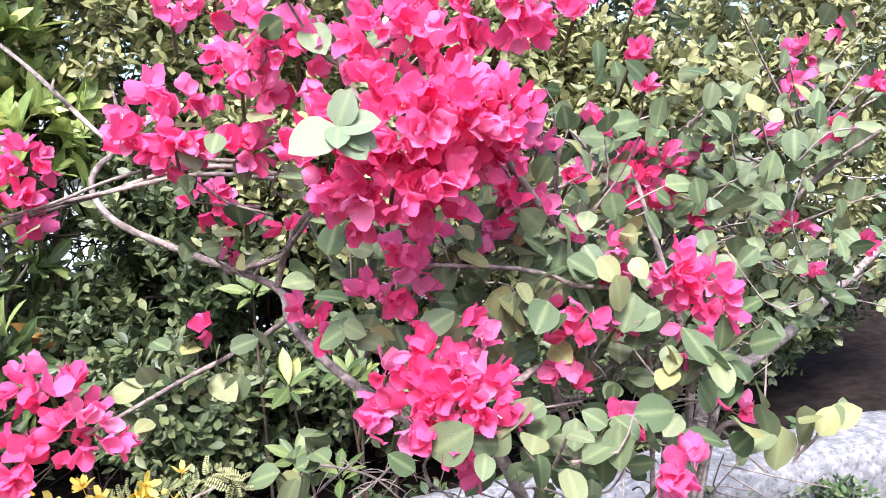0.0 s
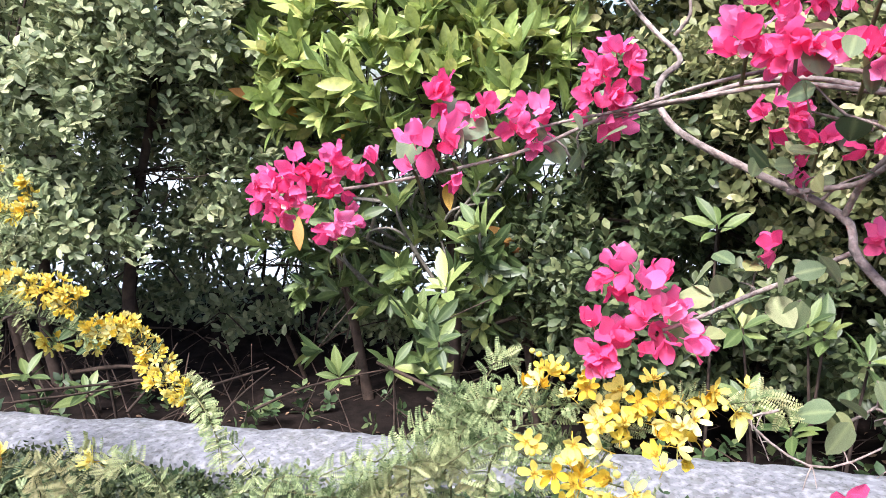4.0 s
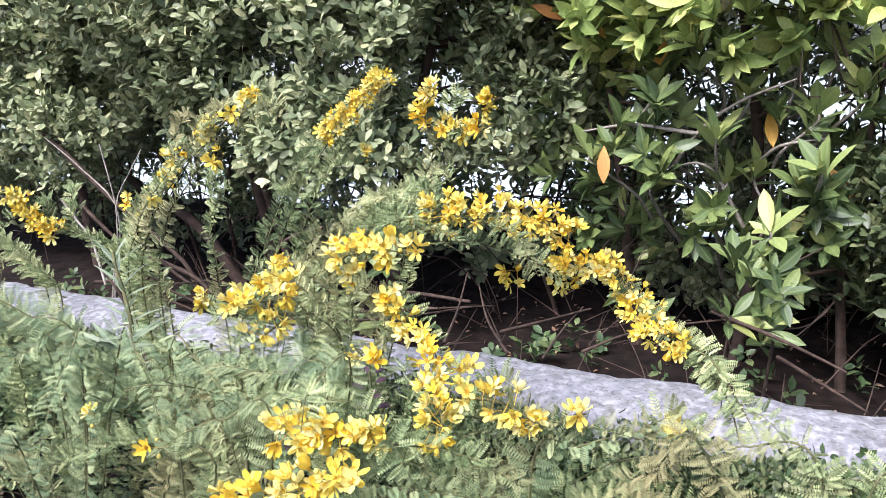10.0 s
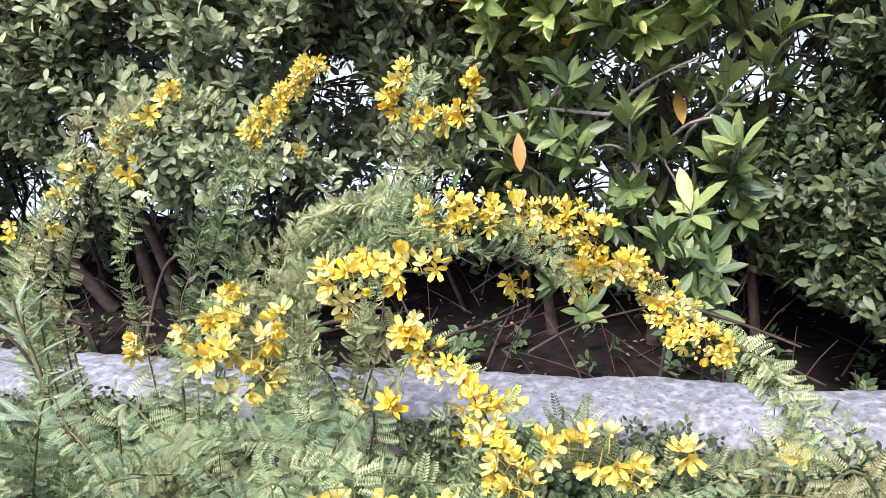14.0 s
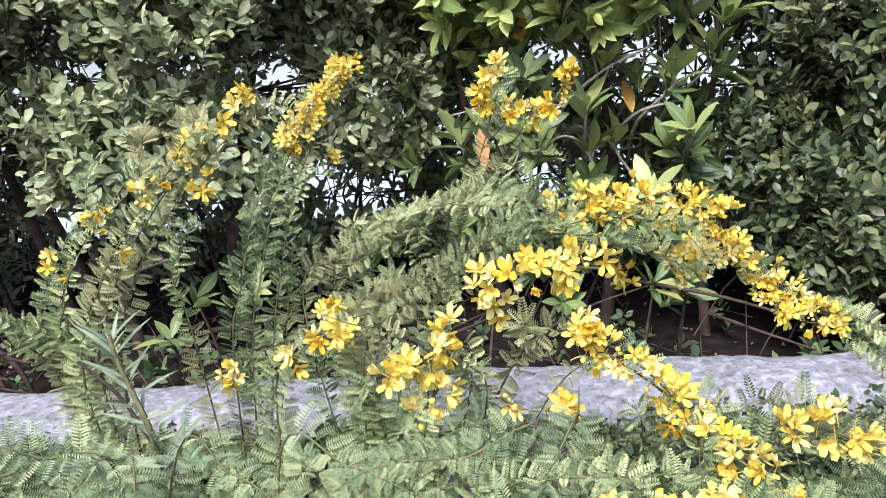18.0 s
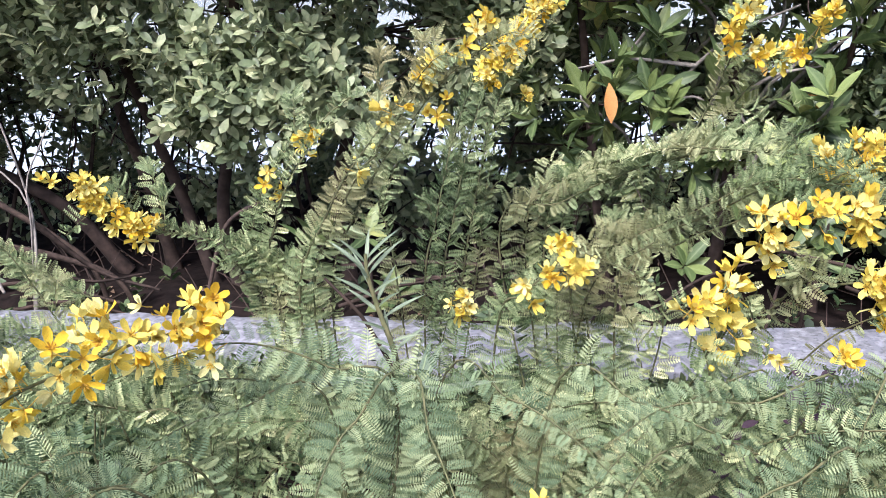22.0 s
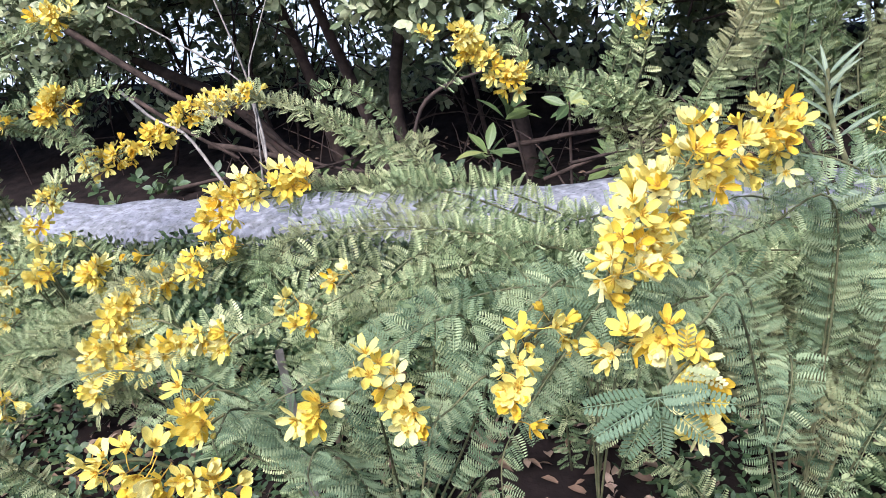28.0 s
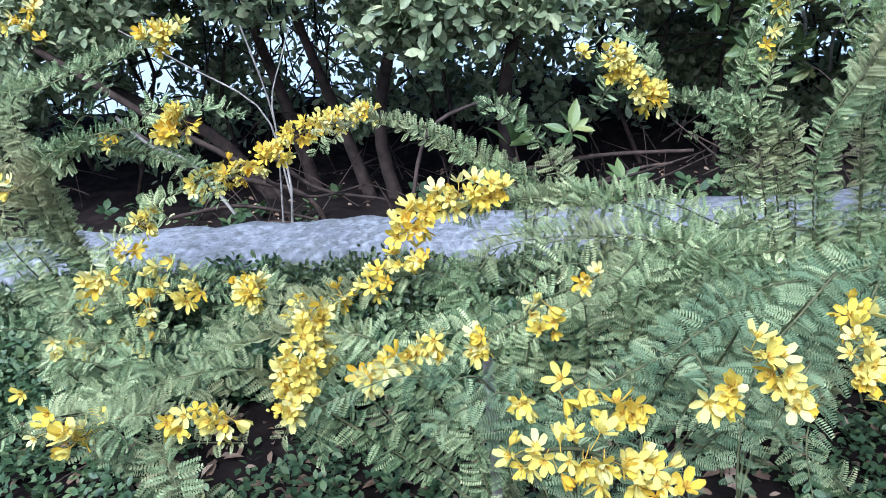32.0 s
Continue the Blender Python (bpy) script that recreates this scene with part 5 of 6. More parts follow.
spray(e, [(-3.430, 1.490, 0.868), (-3.400, 1.490, 0.880), (-3.370, 1.490, 0.875)], 16, 0.020, FL)
branch(e, [BE, (-3.84, 1.55, 0.65), (-3.79, 1.60, 0.80), (-3.70, 1.60, 0.90)], (0.38, 1.0), 0.085, 80, [(0.93, 1.0, 12, 0.025, FL)])
branch(e, [BE, (-3.80, 1.45, 0.45), (-3.78, 1.42, 0.58), (-3.70, 1.40, 0.64)], (0.38, 1.0), 0.085, 85, [(0.9, 1.0, 5, 0.02, FL)])
for p in ([BE, (-3.60, 1.25, 0.42), (-3.52, 1.22, 0.47), (-3.42, 1.22, 0.47), (-3.30, 1.24, 0.45)], [BE, (-3.52, 1.10, 0.42), (-3.40, 1.05, 0.47), (-3.28, 1.05, 0.46)], [BE, (-3.48, 0.95, 0.40), (-3.36, 0.90, 0.44), (-3.24, 0.90, 0.42)], [BE, (-3.62, 1.40, 0.38), (-3.50, 1.38, 0.44), (-3.36, 1.36, 0.42), (-3.2, 1.36, 0.38)]):
    branch(e, p, (0.38, 1.0), 0.085, 80, [(0.4, 0.95, 7, 0.03, FL)])
filler(e, BE, ((-3.413, 1.150, 0.40), (-3.522, 1.100, 0.40), (-3.302, 1.000, 0.40), (-3.737, 1.500, 0.60), (-3.75, 1.40, 0.46)), 0.07, 0.08)

# the small shrub under the bougainvillea
g = senna("small senna shrub with yellow flowers below the bougainvillea")
BG = (-0.45, 1.15, 0.03)
branch(g, [BG, (-0.503, 1.150, 0.629), (-0.412, 1.100, 0.741), (-0.339, 1.080, 0.802), (-0.291, 1.060, 0.797)], (0.04, 0.95), 0.085, 85, [(0.7, 1.0, 20, 0.022, FL)], shoots_per_m=0.5)
branch(g, [BG, (-0.464, 1.100, 0.696), (-0.332, 1.050, 0.775), (-0.219, 1.030, 0.790), (-0.135, 1.020, 0.798), (-0.054, 1.020, 0.810)], (0.04, 1.0), 0.085, 85, [(0.5, 0.72, 14, 0.025, FL), (0.72, 0.9, 18, 0.02, FL)], shoots_per_m=0.5)
branch(g, [BG, (-0.325, 1.050, 0.727), (-0.226, 1.000, 0.770), (-0.129, 1.000, 0.769)], (0.04, 1.0), 0.085, 80, [(0.6, 0.7, 6, 0.012, FL), (0.9, 1.0, 10, 0.018, FL)], shoots_per_m=0.5)
branch(g, [BG, (-0.388, 0.950, 0.704), (-0.311, 0.900, 0.764), (-0.244, 0.860, 0.767), (-0.184, 0.840, 0.762)], (0.04, 1.0), 0.085, 80, [(0.5, 1.0, 34, 0.024, FL)], shoots_per_m=0.5)
branch(g, [BG, (-0.504, 1.000, 0.649), (-0.446, 1.000, 0.708), (-0.376, 1.000, 0.757), (-0.313, 1.000, 0.774)], (0.04, 1.0), 0.09, 85, shoots_per_m=0.5)
branch(g, [(-0.8, 1.2, 0.03), (-0.843, 0.950, 0.650), (-0.930, 0.950, 0.686), (-0.966, 0.950, 0.650)], (0.04, 1.0), 0.085, 85, shoots_per_m=0.5)
branch(g, [(-0.8, 1.1, 0.03), (-0.966, 0.900, 0.682), (-1.034, 0.920, 0.640), (-1.070, 0.930, 0.620)], (0.04, 1.0), 0.085, 85, shoots_per_m=0.5)


branch(g, [(-0.75, 1.15, 0.03), (-0.778, 1.100, 0.555), (-0.696, 1.150, 0.597), (-0.615, 1.150, 0.635)], (0.1, 1.0), 0.085, 85, shoots_per_m=0.5)
branch(g, [(-0.85, 1.2, 0.03), (-0.855, 1.100, 0.524), (-0.801, 1.150, 0.560), (-0.723, 1.150, 0.563)], (0.1, 1.0), 0.085, 85, shoots_per_m=0.5)


for pts in ([BG, (-0.610, 1.110, 0.570), (-0.562, 1.100, 0.640), (-0.498, 1.100, 0.700), (-0.420, 1.100, 0.757), (-0.329, 1.100, 0.785)], [BG, (-0.650, 1.060, 0.550), (-0.592, 1.050, 0.612), (-0.487, 1.050, 0.670), (-0.388, 1.050, 0.704), (-0.279, 1.050, 0.735)],
            [BG, (-0.60, 1.02, 0.50), (-0.53, 1.00, 0.58), (-0.43, 0.98, 0.63), (-0.32, 0.97, 0.65)]):
    column(g, pts, (0.3, 1.0), 0.085, 90, (), 0.03)
branch(g, [BG, (-0.26, 1.07, 0.66), (-0.161, 1.060, 0.780), (-0.098, 1.055, 0.795), (-0.045, 1.050, 0.780)], (0.4, 1.0), 0.085, 85)


def carpet():
    """Low feathery growth that fills the bed between the larger stems."""
    mats = [senna("low feathery senna growth filling the planting bed") for _ in range(4)]
    r = np.random.default_rng(11)
    for i in range(150):
        x = r.uniform(-2.6, -0.35) if i < 115 else r.uniform(-3.9, -2.9)
        y = r.uniform(0.75, 1.84)
        top = 0.53 - 0.42 * max(0.0, y - 0.85) - 0.14 * r.random()
        if x < -1.3:
            top = 0.56 - 0.46 * (y - 1.0) - 0.13 * r.random()
            if y < 1.12:
                if r.random() < 0.6:
                    continue
                top = 0.30 - 0.15 * r.random()
        if x < -2.9:
            if y < 1.25:
                continue
            top -= 0.1
        if -2.62 < x < -2.2 and y < 1.1:
            top -= 0.25
        ang = r.uniform(0, 6.283)
        ln = r.uniform(0.2, 0.4)
        dx, dy = ln * math.cos(ang), ln * math.sin(ang) * 0.6
        y1 = min(1.86, y + dy)
        t1 = min(top, 0.56 - 0.46 * (y1 - 1.0))
        branch(mats[i % 4], [(x, y, 0.05), (x + dx * 0.3, y + (y1 - y) * 0.3, top * 0.75), (x + dx * 0.65, y + (y1 - y) * 0.65, top), (x + dx, y1, t1 * 0.92)], (0.04, 1.0), 0.085, 62, [(0.9, 1.0, 2, 0.02, FL)] if r.random() < 0.07 else ())

    for i in range(90):
        x, y = r.uniform(-4.3, 0.2), r.uniform(1.55, 1.86)
        dx = r.uniform(-0.18, 0.18)
        h = 0.12 + 0.10 * r.random()
        branch(mats[i % 4], [(x, y, 0.03), (x + dx * 0.4, y - 0.02, h), (x + dx, y - 0.05, h * 0.9)], (0.1, 1.0), 0.08, 60)


carpet()


# ---- bougainvillea ----
def bract_flower(seed, white):
    """Three papery crinkled bracts round a small tube, some with an open white floret."""
    r = np.random.default_rng(seed)
    pieces = []
    for k in range(3):
        ln, wd = r.uniform(0.55, 0.68), r.uniform(0.5, 0.64)
        v, f = grid_petal(ln, wd, r.uniform(0.1, 0.5), r.uniform(-0.15, 0.15), 5, 4, 0.5)
        edge = np.abs(v[:, 1]) / (wd * 0.5) * (v[:, 0] / ln)
        v[:, 2] += edge * 0.07 * np.sin(11 * v[:, 0] / ln + 5 * np.sign(v[:, 1]) + seed) + r.normal(size=len(v)) * 0.012
        v[:, 0] += (v[:, 0] / ln > 0.95) * (1 - (np.abs(v[:, 1]) / (wd * 0.3))) * 0.10
        m = rot("Z", k * 2.094 + r.uniform(-0.25, 0.25)) @ rot("Y", -r.uniform(0.35, 1.15)) @ rot("X", r.uniform(-0.25, 0.25))
        pieces.append(((v + np.array([0.02, 0, 0])) @ m.T, f))
    n = sum(len(p[1]) for p in pieces)
    pieces.append(tube_arrays(np.array([(0, 0, -0.2), (0, 0, 0), (0.03, 0, 0.2), (0.04, 0, 0.3)]), 0.012, 0.024, 5))
    n2 = len(pieces[-1][1])
    if white:
        for k in range(5):
            v, f = grid_petal(0.12, 0.11, 0.1, 0.0, 2, 2)
            pieces.append((v @ rot("Z", k * 1.257).T + np.array([0.04, 0, 0.3]), f))
    v, f = joined(pieces)
    return fast_mesh("bract_flower", v, f, [M_BRACT, M_WHITE], slots=[0] * (n + n2) + [1] * (len(f) - n - n2))


BRACTS = [bract_flower(i, i == 4) for i in range(8)]
BOUG_LEAF = leaf_shape(0.80, 6, 0.14, 0.12, 0.42, 0.62, 0.05)
bou = tagged(new("bougainvillea"), "sprawling bougainvillea with bright magenta bracts and grey-green leaves", "shrub")
LEAF_ONE = fast_mesh("bougainvillea_leaf", BOUG_LEAF[0], BOUG_LEAF[1], M_BOUG_ONE, BOUG_LEAF[2])
LEAF_PALE = fast_mesh("young_leaf", BOUG_LEAF[0], BOUG_LEAF[1], M_PALE, BOUG_LEAF[2])


def cane(points, r0, r1, n=22):
    return part("cane", tube_mesh("cane", points, r0, r1, M_BOUGSTEM, n, 7, 0.12), bou)


def cluster(centre, half, number, size=0.037, face=(0, -0.8, 0.25)):
    """A head of bracts that fills an egg of the given half axes."""
    core = part("bract_head", tube_mesh("stalk", [np.array(centre) + (0, 0.06, -0.05), np.array(centre) + (0, 0.02, -0.01), centre], 0.003, 0.002, M_STEM, 5, 5), bou)
    for i in range(int(number * 1.25 + 0.5)):
        u = unit(rng.normal(size=3) + np.array([0, -0.35, 0.1]))
        p = np.array(centre) + u * np.array(half) * rng.uniform(0.35, 1.0) ** 0.6
        out = unit(u * 0.6 + np.array(face) * 0.7 + rng.normal(size=3) * 0.6)
        put("bract_flower", BRACTS[int(rng.integers(8))], core, p, np.cross(out, rng.normal(size=3)), out, size * rng.uniform(0.8, 1.15))


def leaf_patch(centre, half, number, size=0.055, single=False, mesh=None):
    """Leaves on hidden short twigs in an egg-shaped part of the bush."""
    c, h = np.array(centre), np.array(half)
    p = c + np.clip(rng.normal(size=(number, 3)) * 0.55, -1, 1) * h
    axis = unit(rng.normal(size=(number, 3)) + np.array([0, -0.25, -0.35]))
    nrm = unit(rng.normal(size=(number, 3)) * 0.55 + np.array([0, -0.6, 0.75]))
    sz = size * rng.uniform(0.6, 1.15, number)
    mt = frames(axis, nrm, sz)
    if single:
        for i in range(number):
            ob = part("leaf", mesh or LEAF_ONE, bou, "pale young leaf" if mesh else "")
            m = np.eye(4)
            m[:3, :3], m[:3, 3] = mt[i], p[i]
            ob.matrix_basis = Matrix(m.tolist())
    else:
        PATCHES.append(strew(BOUG_LEAF, p, mt))
    for i in range(0, number, 4):
        q = c + (p[i] - c) * 0.3 + np.array([0, 0.03, -0.05])
        TWIGS.append(tube_arrays(curve([q, (q + p[i]) / 2 + rng.normal(size=3) * 0.012, p[i]], 5), 0.0028, 0.0012, 4))


PATCHES, TWIGS = [], []
BF = (0.62, 1.15, 0.03)
# the long cane that loops up over the path, its fork and the side shoots
cane([(0.211, 1.050, 0.850), (0.155, 1.120, 0.895), (0.101, 1.200, 0.960), (0.089, 1.240, 1.013), (-0.023, 1.270, 1.073), (-0.129, 1.300, 1.132), (-0.167, 1.330, 1.183), (-0.160, 1.350, 1.222), (-0.132, 1.360, 1.251), (-0.173, 1.400, 1.301), (-0.245, 1.450, 1.388), (-0.299, 1.500, 1.443)], 0.0075, 0.0035, 40)
cane([BF, (0.380, 1.050, 0.728), (0.274, 1.030, 0.791), (0.211, 1.050, 0.850)], 0.011, 0.0075)
cane([(0.089, 1.240, 1.013), (0.104, 1.200, 1.069), (0.128, 1.100, 1.128), (0.154, 0.950, 1.160), (0.207, 0.850, 1.217)], 0.0055, 0.003)
cane([(0.016, 1.250, 1.048), (0.057, 1.200, 1.058), (0.099, 1.180, 1.072), (0.138, 1.050, 1.141)], 0.005, 0.003)
cane([(0.109, 1.150, 1.188), (0.033, 1.200, 1.208), (-0.046, 1.200, 1.207), (-0.132, 1.200, 1.186), (-0.207, 1.200, 1.170), (-0.273, 1.200, 1.154)], 0.004, 0.003)
cane([(0.093, 1.100, 1.185), (-0.007, 1.150, 1.200), (-0.109, 1.180, 1.189), (-0.231, 1.200, 1.169), (-0.342, 1.170, 1.124), (-0.464, 1.150, 1.094), (-0.604, 1.150, 1.070), (-0.695, 1.150, 1.062)], 0.0035, 0.0022, 30)
cane([(0.076, 1.050, 1.207), (-0.017, 1.100, 1.219), (-0.115, 1.130, 1.203), (-0.208, 1.180, 1.176), (-0.302, 1.180, 1.159), (-0.415, 1.160, 1.134)], 0.003, 0.002, 24)
cane([(0.101, 1.220, 0.966), (0.019, 1.180, 0.936), (-0.058, 1.100, 0.926), (-0.125, 1.020, 0.916), (-0.171, 1.000, 0.903)], 0.004, 0.0025)
cane([(-0.141, 1.370, 1.288), (-0.120, 1.360, 1.317), (-0.122, 1.350, 1.351)], 0.0035, 0.002)
cane([(-0.196, 1.410, 1.330), (-0.212, 1.400, 1.353), (-0.209, 1.400, 1.371)], 0.003, 0.002)
cane([BF, (0.715, 1.150, 0.754), (0.582, 1.050, 0.930), (0.435, 0.950, 1.091), (0.291, 0.850, 1.274), (0.306, 0.820, 1.342)], 0.009, 0.003, 30)
cane([BF, (0.828, 1.200, 0.720), (1.005, 1.300, 0.731), (1.234, 1.400, 0.773), (1.558, 1.500, 0.890), (1.685, 1.500, 0.960)], 0.016, 0.008, 26)
cane([BF, (0.970, 1.300, 0.829), (0.963, 1.200, 0.986), (1.002, 1.100, 1.106), (1.034, 1.000, 1.175)], 0.009, 0.003, 26)
cane([BF, (0.692, 1.050, 0.767), (0.635, 0.980, 0.934), (0.609, 1.000, 1.069), (0.598, 1.020, 1.152)], 0.009, 0.003, 26)
cane([BF, (0.596, 1.000, 0.868), (0.422, 0.900, 1.024), (0.274, 0.900, 1.064), (0.190, 0.900, 1.068)], 0.0045, 0.002, 26)
cane([BF, (0.431, 0.950, 0.828), (0.327, 0.880, 0.912), (0.240, 0.820, 0.962)], 0.008, 0.003)
cane([BF, (0.685, 1.000, 0.711), (0.788, 0.950, 0.703)], 0.007, 0.003)
cane([(0.231, 0.900, 1.340), (0.184, 0.950, 1.317), (0.155, 1.000, 1.360), (0.116, 1.000, 1.389)], 0.004, 0.002)
cane([(0.257, 0.900, 1.182), (0.193, 0.950, 1.270), (0.165, 0.950, 1.332), (0.149, 0.950, 1.372)], 0.004, 0.002)
cane([(0.674, 1.000, 0.695), (0.698, 1.000, 0.763), (0.680, 1.000, 0.810)], 0.008, 0.006)
for pts in ([(0.572, 0.900, 0.648), (0.468, 0.850, 0.695), (0.371, 0.850, 0.773), (0.320, 0.850, 0.791)], [(-0.033, 1.000, 0.807), (-0.065, 1.000, 0.789), (0.021, 1.000, 0.736), (0.139, 1.000, 0.802)], [(0.091, 1.050, 0.797), (0.173, 1.050, 0.761), (0.222, 1.050, 0.710), (0.290, 1.050, 0.683)],
            [(0.196, 1.000, 0.691), (0.153, 1.000, 0.662), (0.123, 1.000, 0.701)], [(0.111, 1.050, 0.716), (0.181, 1.050, 0.751), (0.228, 1.000, 0.813)]):
    cane(pts, 0.002, 0.0012, 14)
    for q in curve(pts, 9)[1:]:
        for k in range(2):
            w = unit(rng.normal(size=3)) * rng.uniform(0.015, 0.05)
            TWIGS.append(tube_arrays(curve([q, q + w * 0.5 + (0, 0, 0.004), q + w], 4), 0.0012, 0.0006, 4))
# a tangle of bare shoots in the heart of the bush
for i in range(170):
    s = np.array([rng.uniform(0.2, 0.85), rng.uniform(0.9, 1.25), rng.uniform(0.3, 1.05)])
    d = np.array([rng.uniform(-0.16, 0.16), rng.uniform(-0.1, 0.1), rng.uniform(-0.08, 0.16)])
    TWIGS.append(tube_arrays(curve([s, s + d * 0.5 + rng.normal(size=3) * 0.015, s + d], 6), 0.0019, 0.0009, 5))

# heads of bracts
cluster((0.220, 0.800, 1.232), (0.12, 0.07, 0.055), 85)
cluster((0.296, 0.820, 1.221), (0.06, 0.06, 0.06), 34)
cluster((0.190, 0.800, 1.170), (0.10, 0.06, 0.04), 42)
cluster((0.128, 0.840, 1.199), (0.04, 0.05, 0.05), 12)
cluster((0.220, 0.860, 1.328), (0.07, 0.05, 0.045), 22)
cluster((0.339, 0.820, 1.347), (0.07, 0.05, 0.04), 24)
cluster((0.274, 0.840, 1.341), (0.05, 0.05, 0.05), 14)
cluster((0.444, 0.850, 1.356), (0.025, 0.03, 0.025), 6)
cluster((0.071, 1.000, 1.343), (0.045, 0.05, 0.05), 14)
cluster((0.058, 1.000, 1.297), (0.045, 0.04, 0.05), 12)
cluster((0.129, 0.980, 1.331), (0.05, 0.05, 0.05), 12)
cluster((-0.015, 1.050, 1.406), (0.03, 0.03, 0.025), 5)
cluster((0.039, 1.050, 1.411), (0.025, 0.03, 0.02), 4)
cluster((-0.074, 1.050, 1.251), (0.035, 0.04, 0.04), 10)
cluster((-0.021, 1.030, 1.242), (0.05, 0.05, 0.045), 16)
cluster((-0.029, 1.050, 1.293), (0.04, 0.04, 0.025), 8)
cluster((0.050, 1.000, 1.222), (0.02, 0.02, 0.025), 4)
cluster((-0.003, 1.250, 1.154), (0.04, 0.03, 0.025), 9)
cluster((-0.252, 1.200, 1.189), (0.035, 0.04, 0.035), 10)
cluster((-0.229, 1.200, 1.238), (0.03, 0.03, 0.03), 7)
cluster((-0.235, 1.200, 1.162), (0.015, 0.02, 0.018), 3)
cluster((-0.356, 1.180, 1.162), (0.035, 0.03, 0.035), 10)
cluster((-0.417, 1.150, 1.173), (0.02, 0.02, 0.02), 4)
cluster((-0.476, 1.150, 1.206), (0.018, 0.02, 0.03), 5)
cluster((-0.479, 1.100, 1.134), (0.03, 0.02, 0.015), 3, 0.05)
cluster((-0.453, 1.100, 1.108), (0.02, 0.02, 0.03), 3)
cluster((-0.515, 1.120, 1.095), (0.01, 0.01, 0.01), 1)
cluster((-0.570, 1.120, 1.105), (0.01, 0.01, 0.01), 1)
cluster((-0.752, 1.150, 1.054), (0.04, 0.045, 0.045), 16)
cluster((-0.675, 1.150, 1.097), (0.05, 0.04, 0.04), 14)
cluster((-0.651, 1.150, 1.036), (0.03, 0.04, 0.05), 12)
cluster((-0.208, 1.000, 0.970), (0.04, 0.04, 0.025), 9)
cluster((-0.248, 0.980, 0.896), (0.025, 0.03, 0.03), 7)
cluster((-0.178, 0.990, 0.903), (0.05, 0.04, 0.035), 13)
cluster((0.247, 0.840, 0.976), (0.045, 0.04, 0.04), 12)
cluster((0.249, 0.820, 0.921), (0.06, 0.05, 0.055), 38)
cluster((0.174, 0.850, 0.956), (0.03, 0.03, 0.03), 7)
cluster((0.178, 0.830, 0.905), (0.025, 0.03, 0.03), 7)
cluster((0.141, 0.850, 0.912), (0.01, 0.01, 0.015), 2)
cluster((0.267, 0.830, 0.844), (0.02, 0.02, 0.03), 4)
cluster((0.207, 0.920, 1.049), (0.05, 0.04, 0.025), 10)
cluster((0.226, 0.920, 1.096), (0.05, 0.04, 0.02), 8)
cluster((0.645, 1.050, 1.156), (0.045, 0.05, 0.035), 12)
cluster((0.623, 1.050, 1.116), (0.05, 0.05, 0.03), 12)
cluster((0.578, 0.900, 1.022), (0.035, 0.04, 0.03), 10)
cluster((0.623, 0.880, 0.984), (0.045, 0.04, 0.04), 16)
cluster((0.468, 0.750, 0.812), (0.035, 0.03, 0.03), 9)
cluster((0.039, 1.000, 0.675), (0.04, 0.03, 0.02), 8)
cluster((0.428, 0.860, 0.957), (0.03, 0.03, 0.035), 5)
cluster((0.414, 0.900, 0.914), (0.02, 0.03, 0.03), 4)
cluster((0.453, 0.840, 0.857), (0.025, 0.02, 0.03), 4)
cluster((0.587, 0.880, 0.932), (0.02, 0.02, 0.025), 3)
cluster((0.504, 0.920, 1.006), (0.012, 0.015, 0.022), 2)
cluster((0.409, 0.950, 1.183), (0.03, 0.03, 0.03), 5)
cluster((0.365, 0.950, 1.121), (0.04, 0.03, 0.04), 7)
cluster((0.983, 1.150, 1.008), (0.035, 0.03, 0.025), 5)
cluster((1.025, 1.200, 1.288), (0.03, 0.03, 0.04), 4)
cluster((1.064, 1.200, 1.321), (0.035, 0.03, 0.02), 4)
for i, p in enumerate(((0.468, 0.950, 1.152), (0.499, 0.920, 1.052), (0.450, 0.950, 1.081), (0.729, 1.050, 1.061), (0.678, 1.100, 1.269), (0.775, 1.100, 1.168), (0.661, 1.100, 1.318), (1.112, 1.150, 1.354), (0.891, 1.100, 1.191), (1.040, 1.100, 1.180), (1.132, 1.150, 0.970), (1.011, 1.150, 0.933),
                       (1.024, 1.000, 1.238), (0.027, 1.220, 1.076), (0.124, 1.150, 0.992), (0.136, 1.100, 0.967), (-0.017, 1.150, 0.985), (0.053, 1.220, 1.125), (0.113, 1.200, 1.107), (0.503, 0.900, 0.964), (0.396, 0.900, 0.994), (0.569, 1.050, 1.221), (0.345, 0.950, 1.075), (0.412, 0.950, 1.116), (0.707, 0.950, 0.789), (0.610, 1.000, 1.380), (-0.593, 1.150, 1.102))):
    cluster(p, (0.012, 0.015, 0.012), 2 if i % 3 else 3, 0.036)

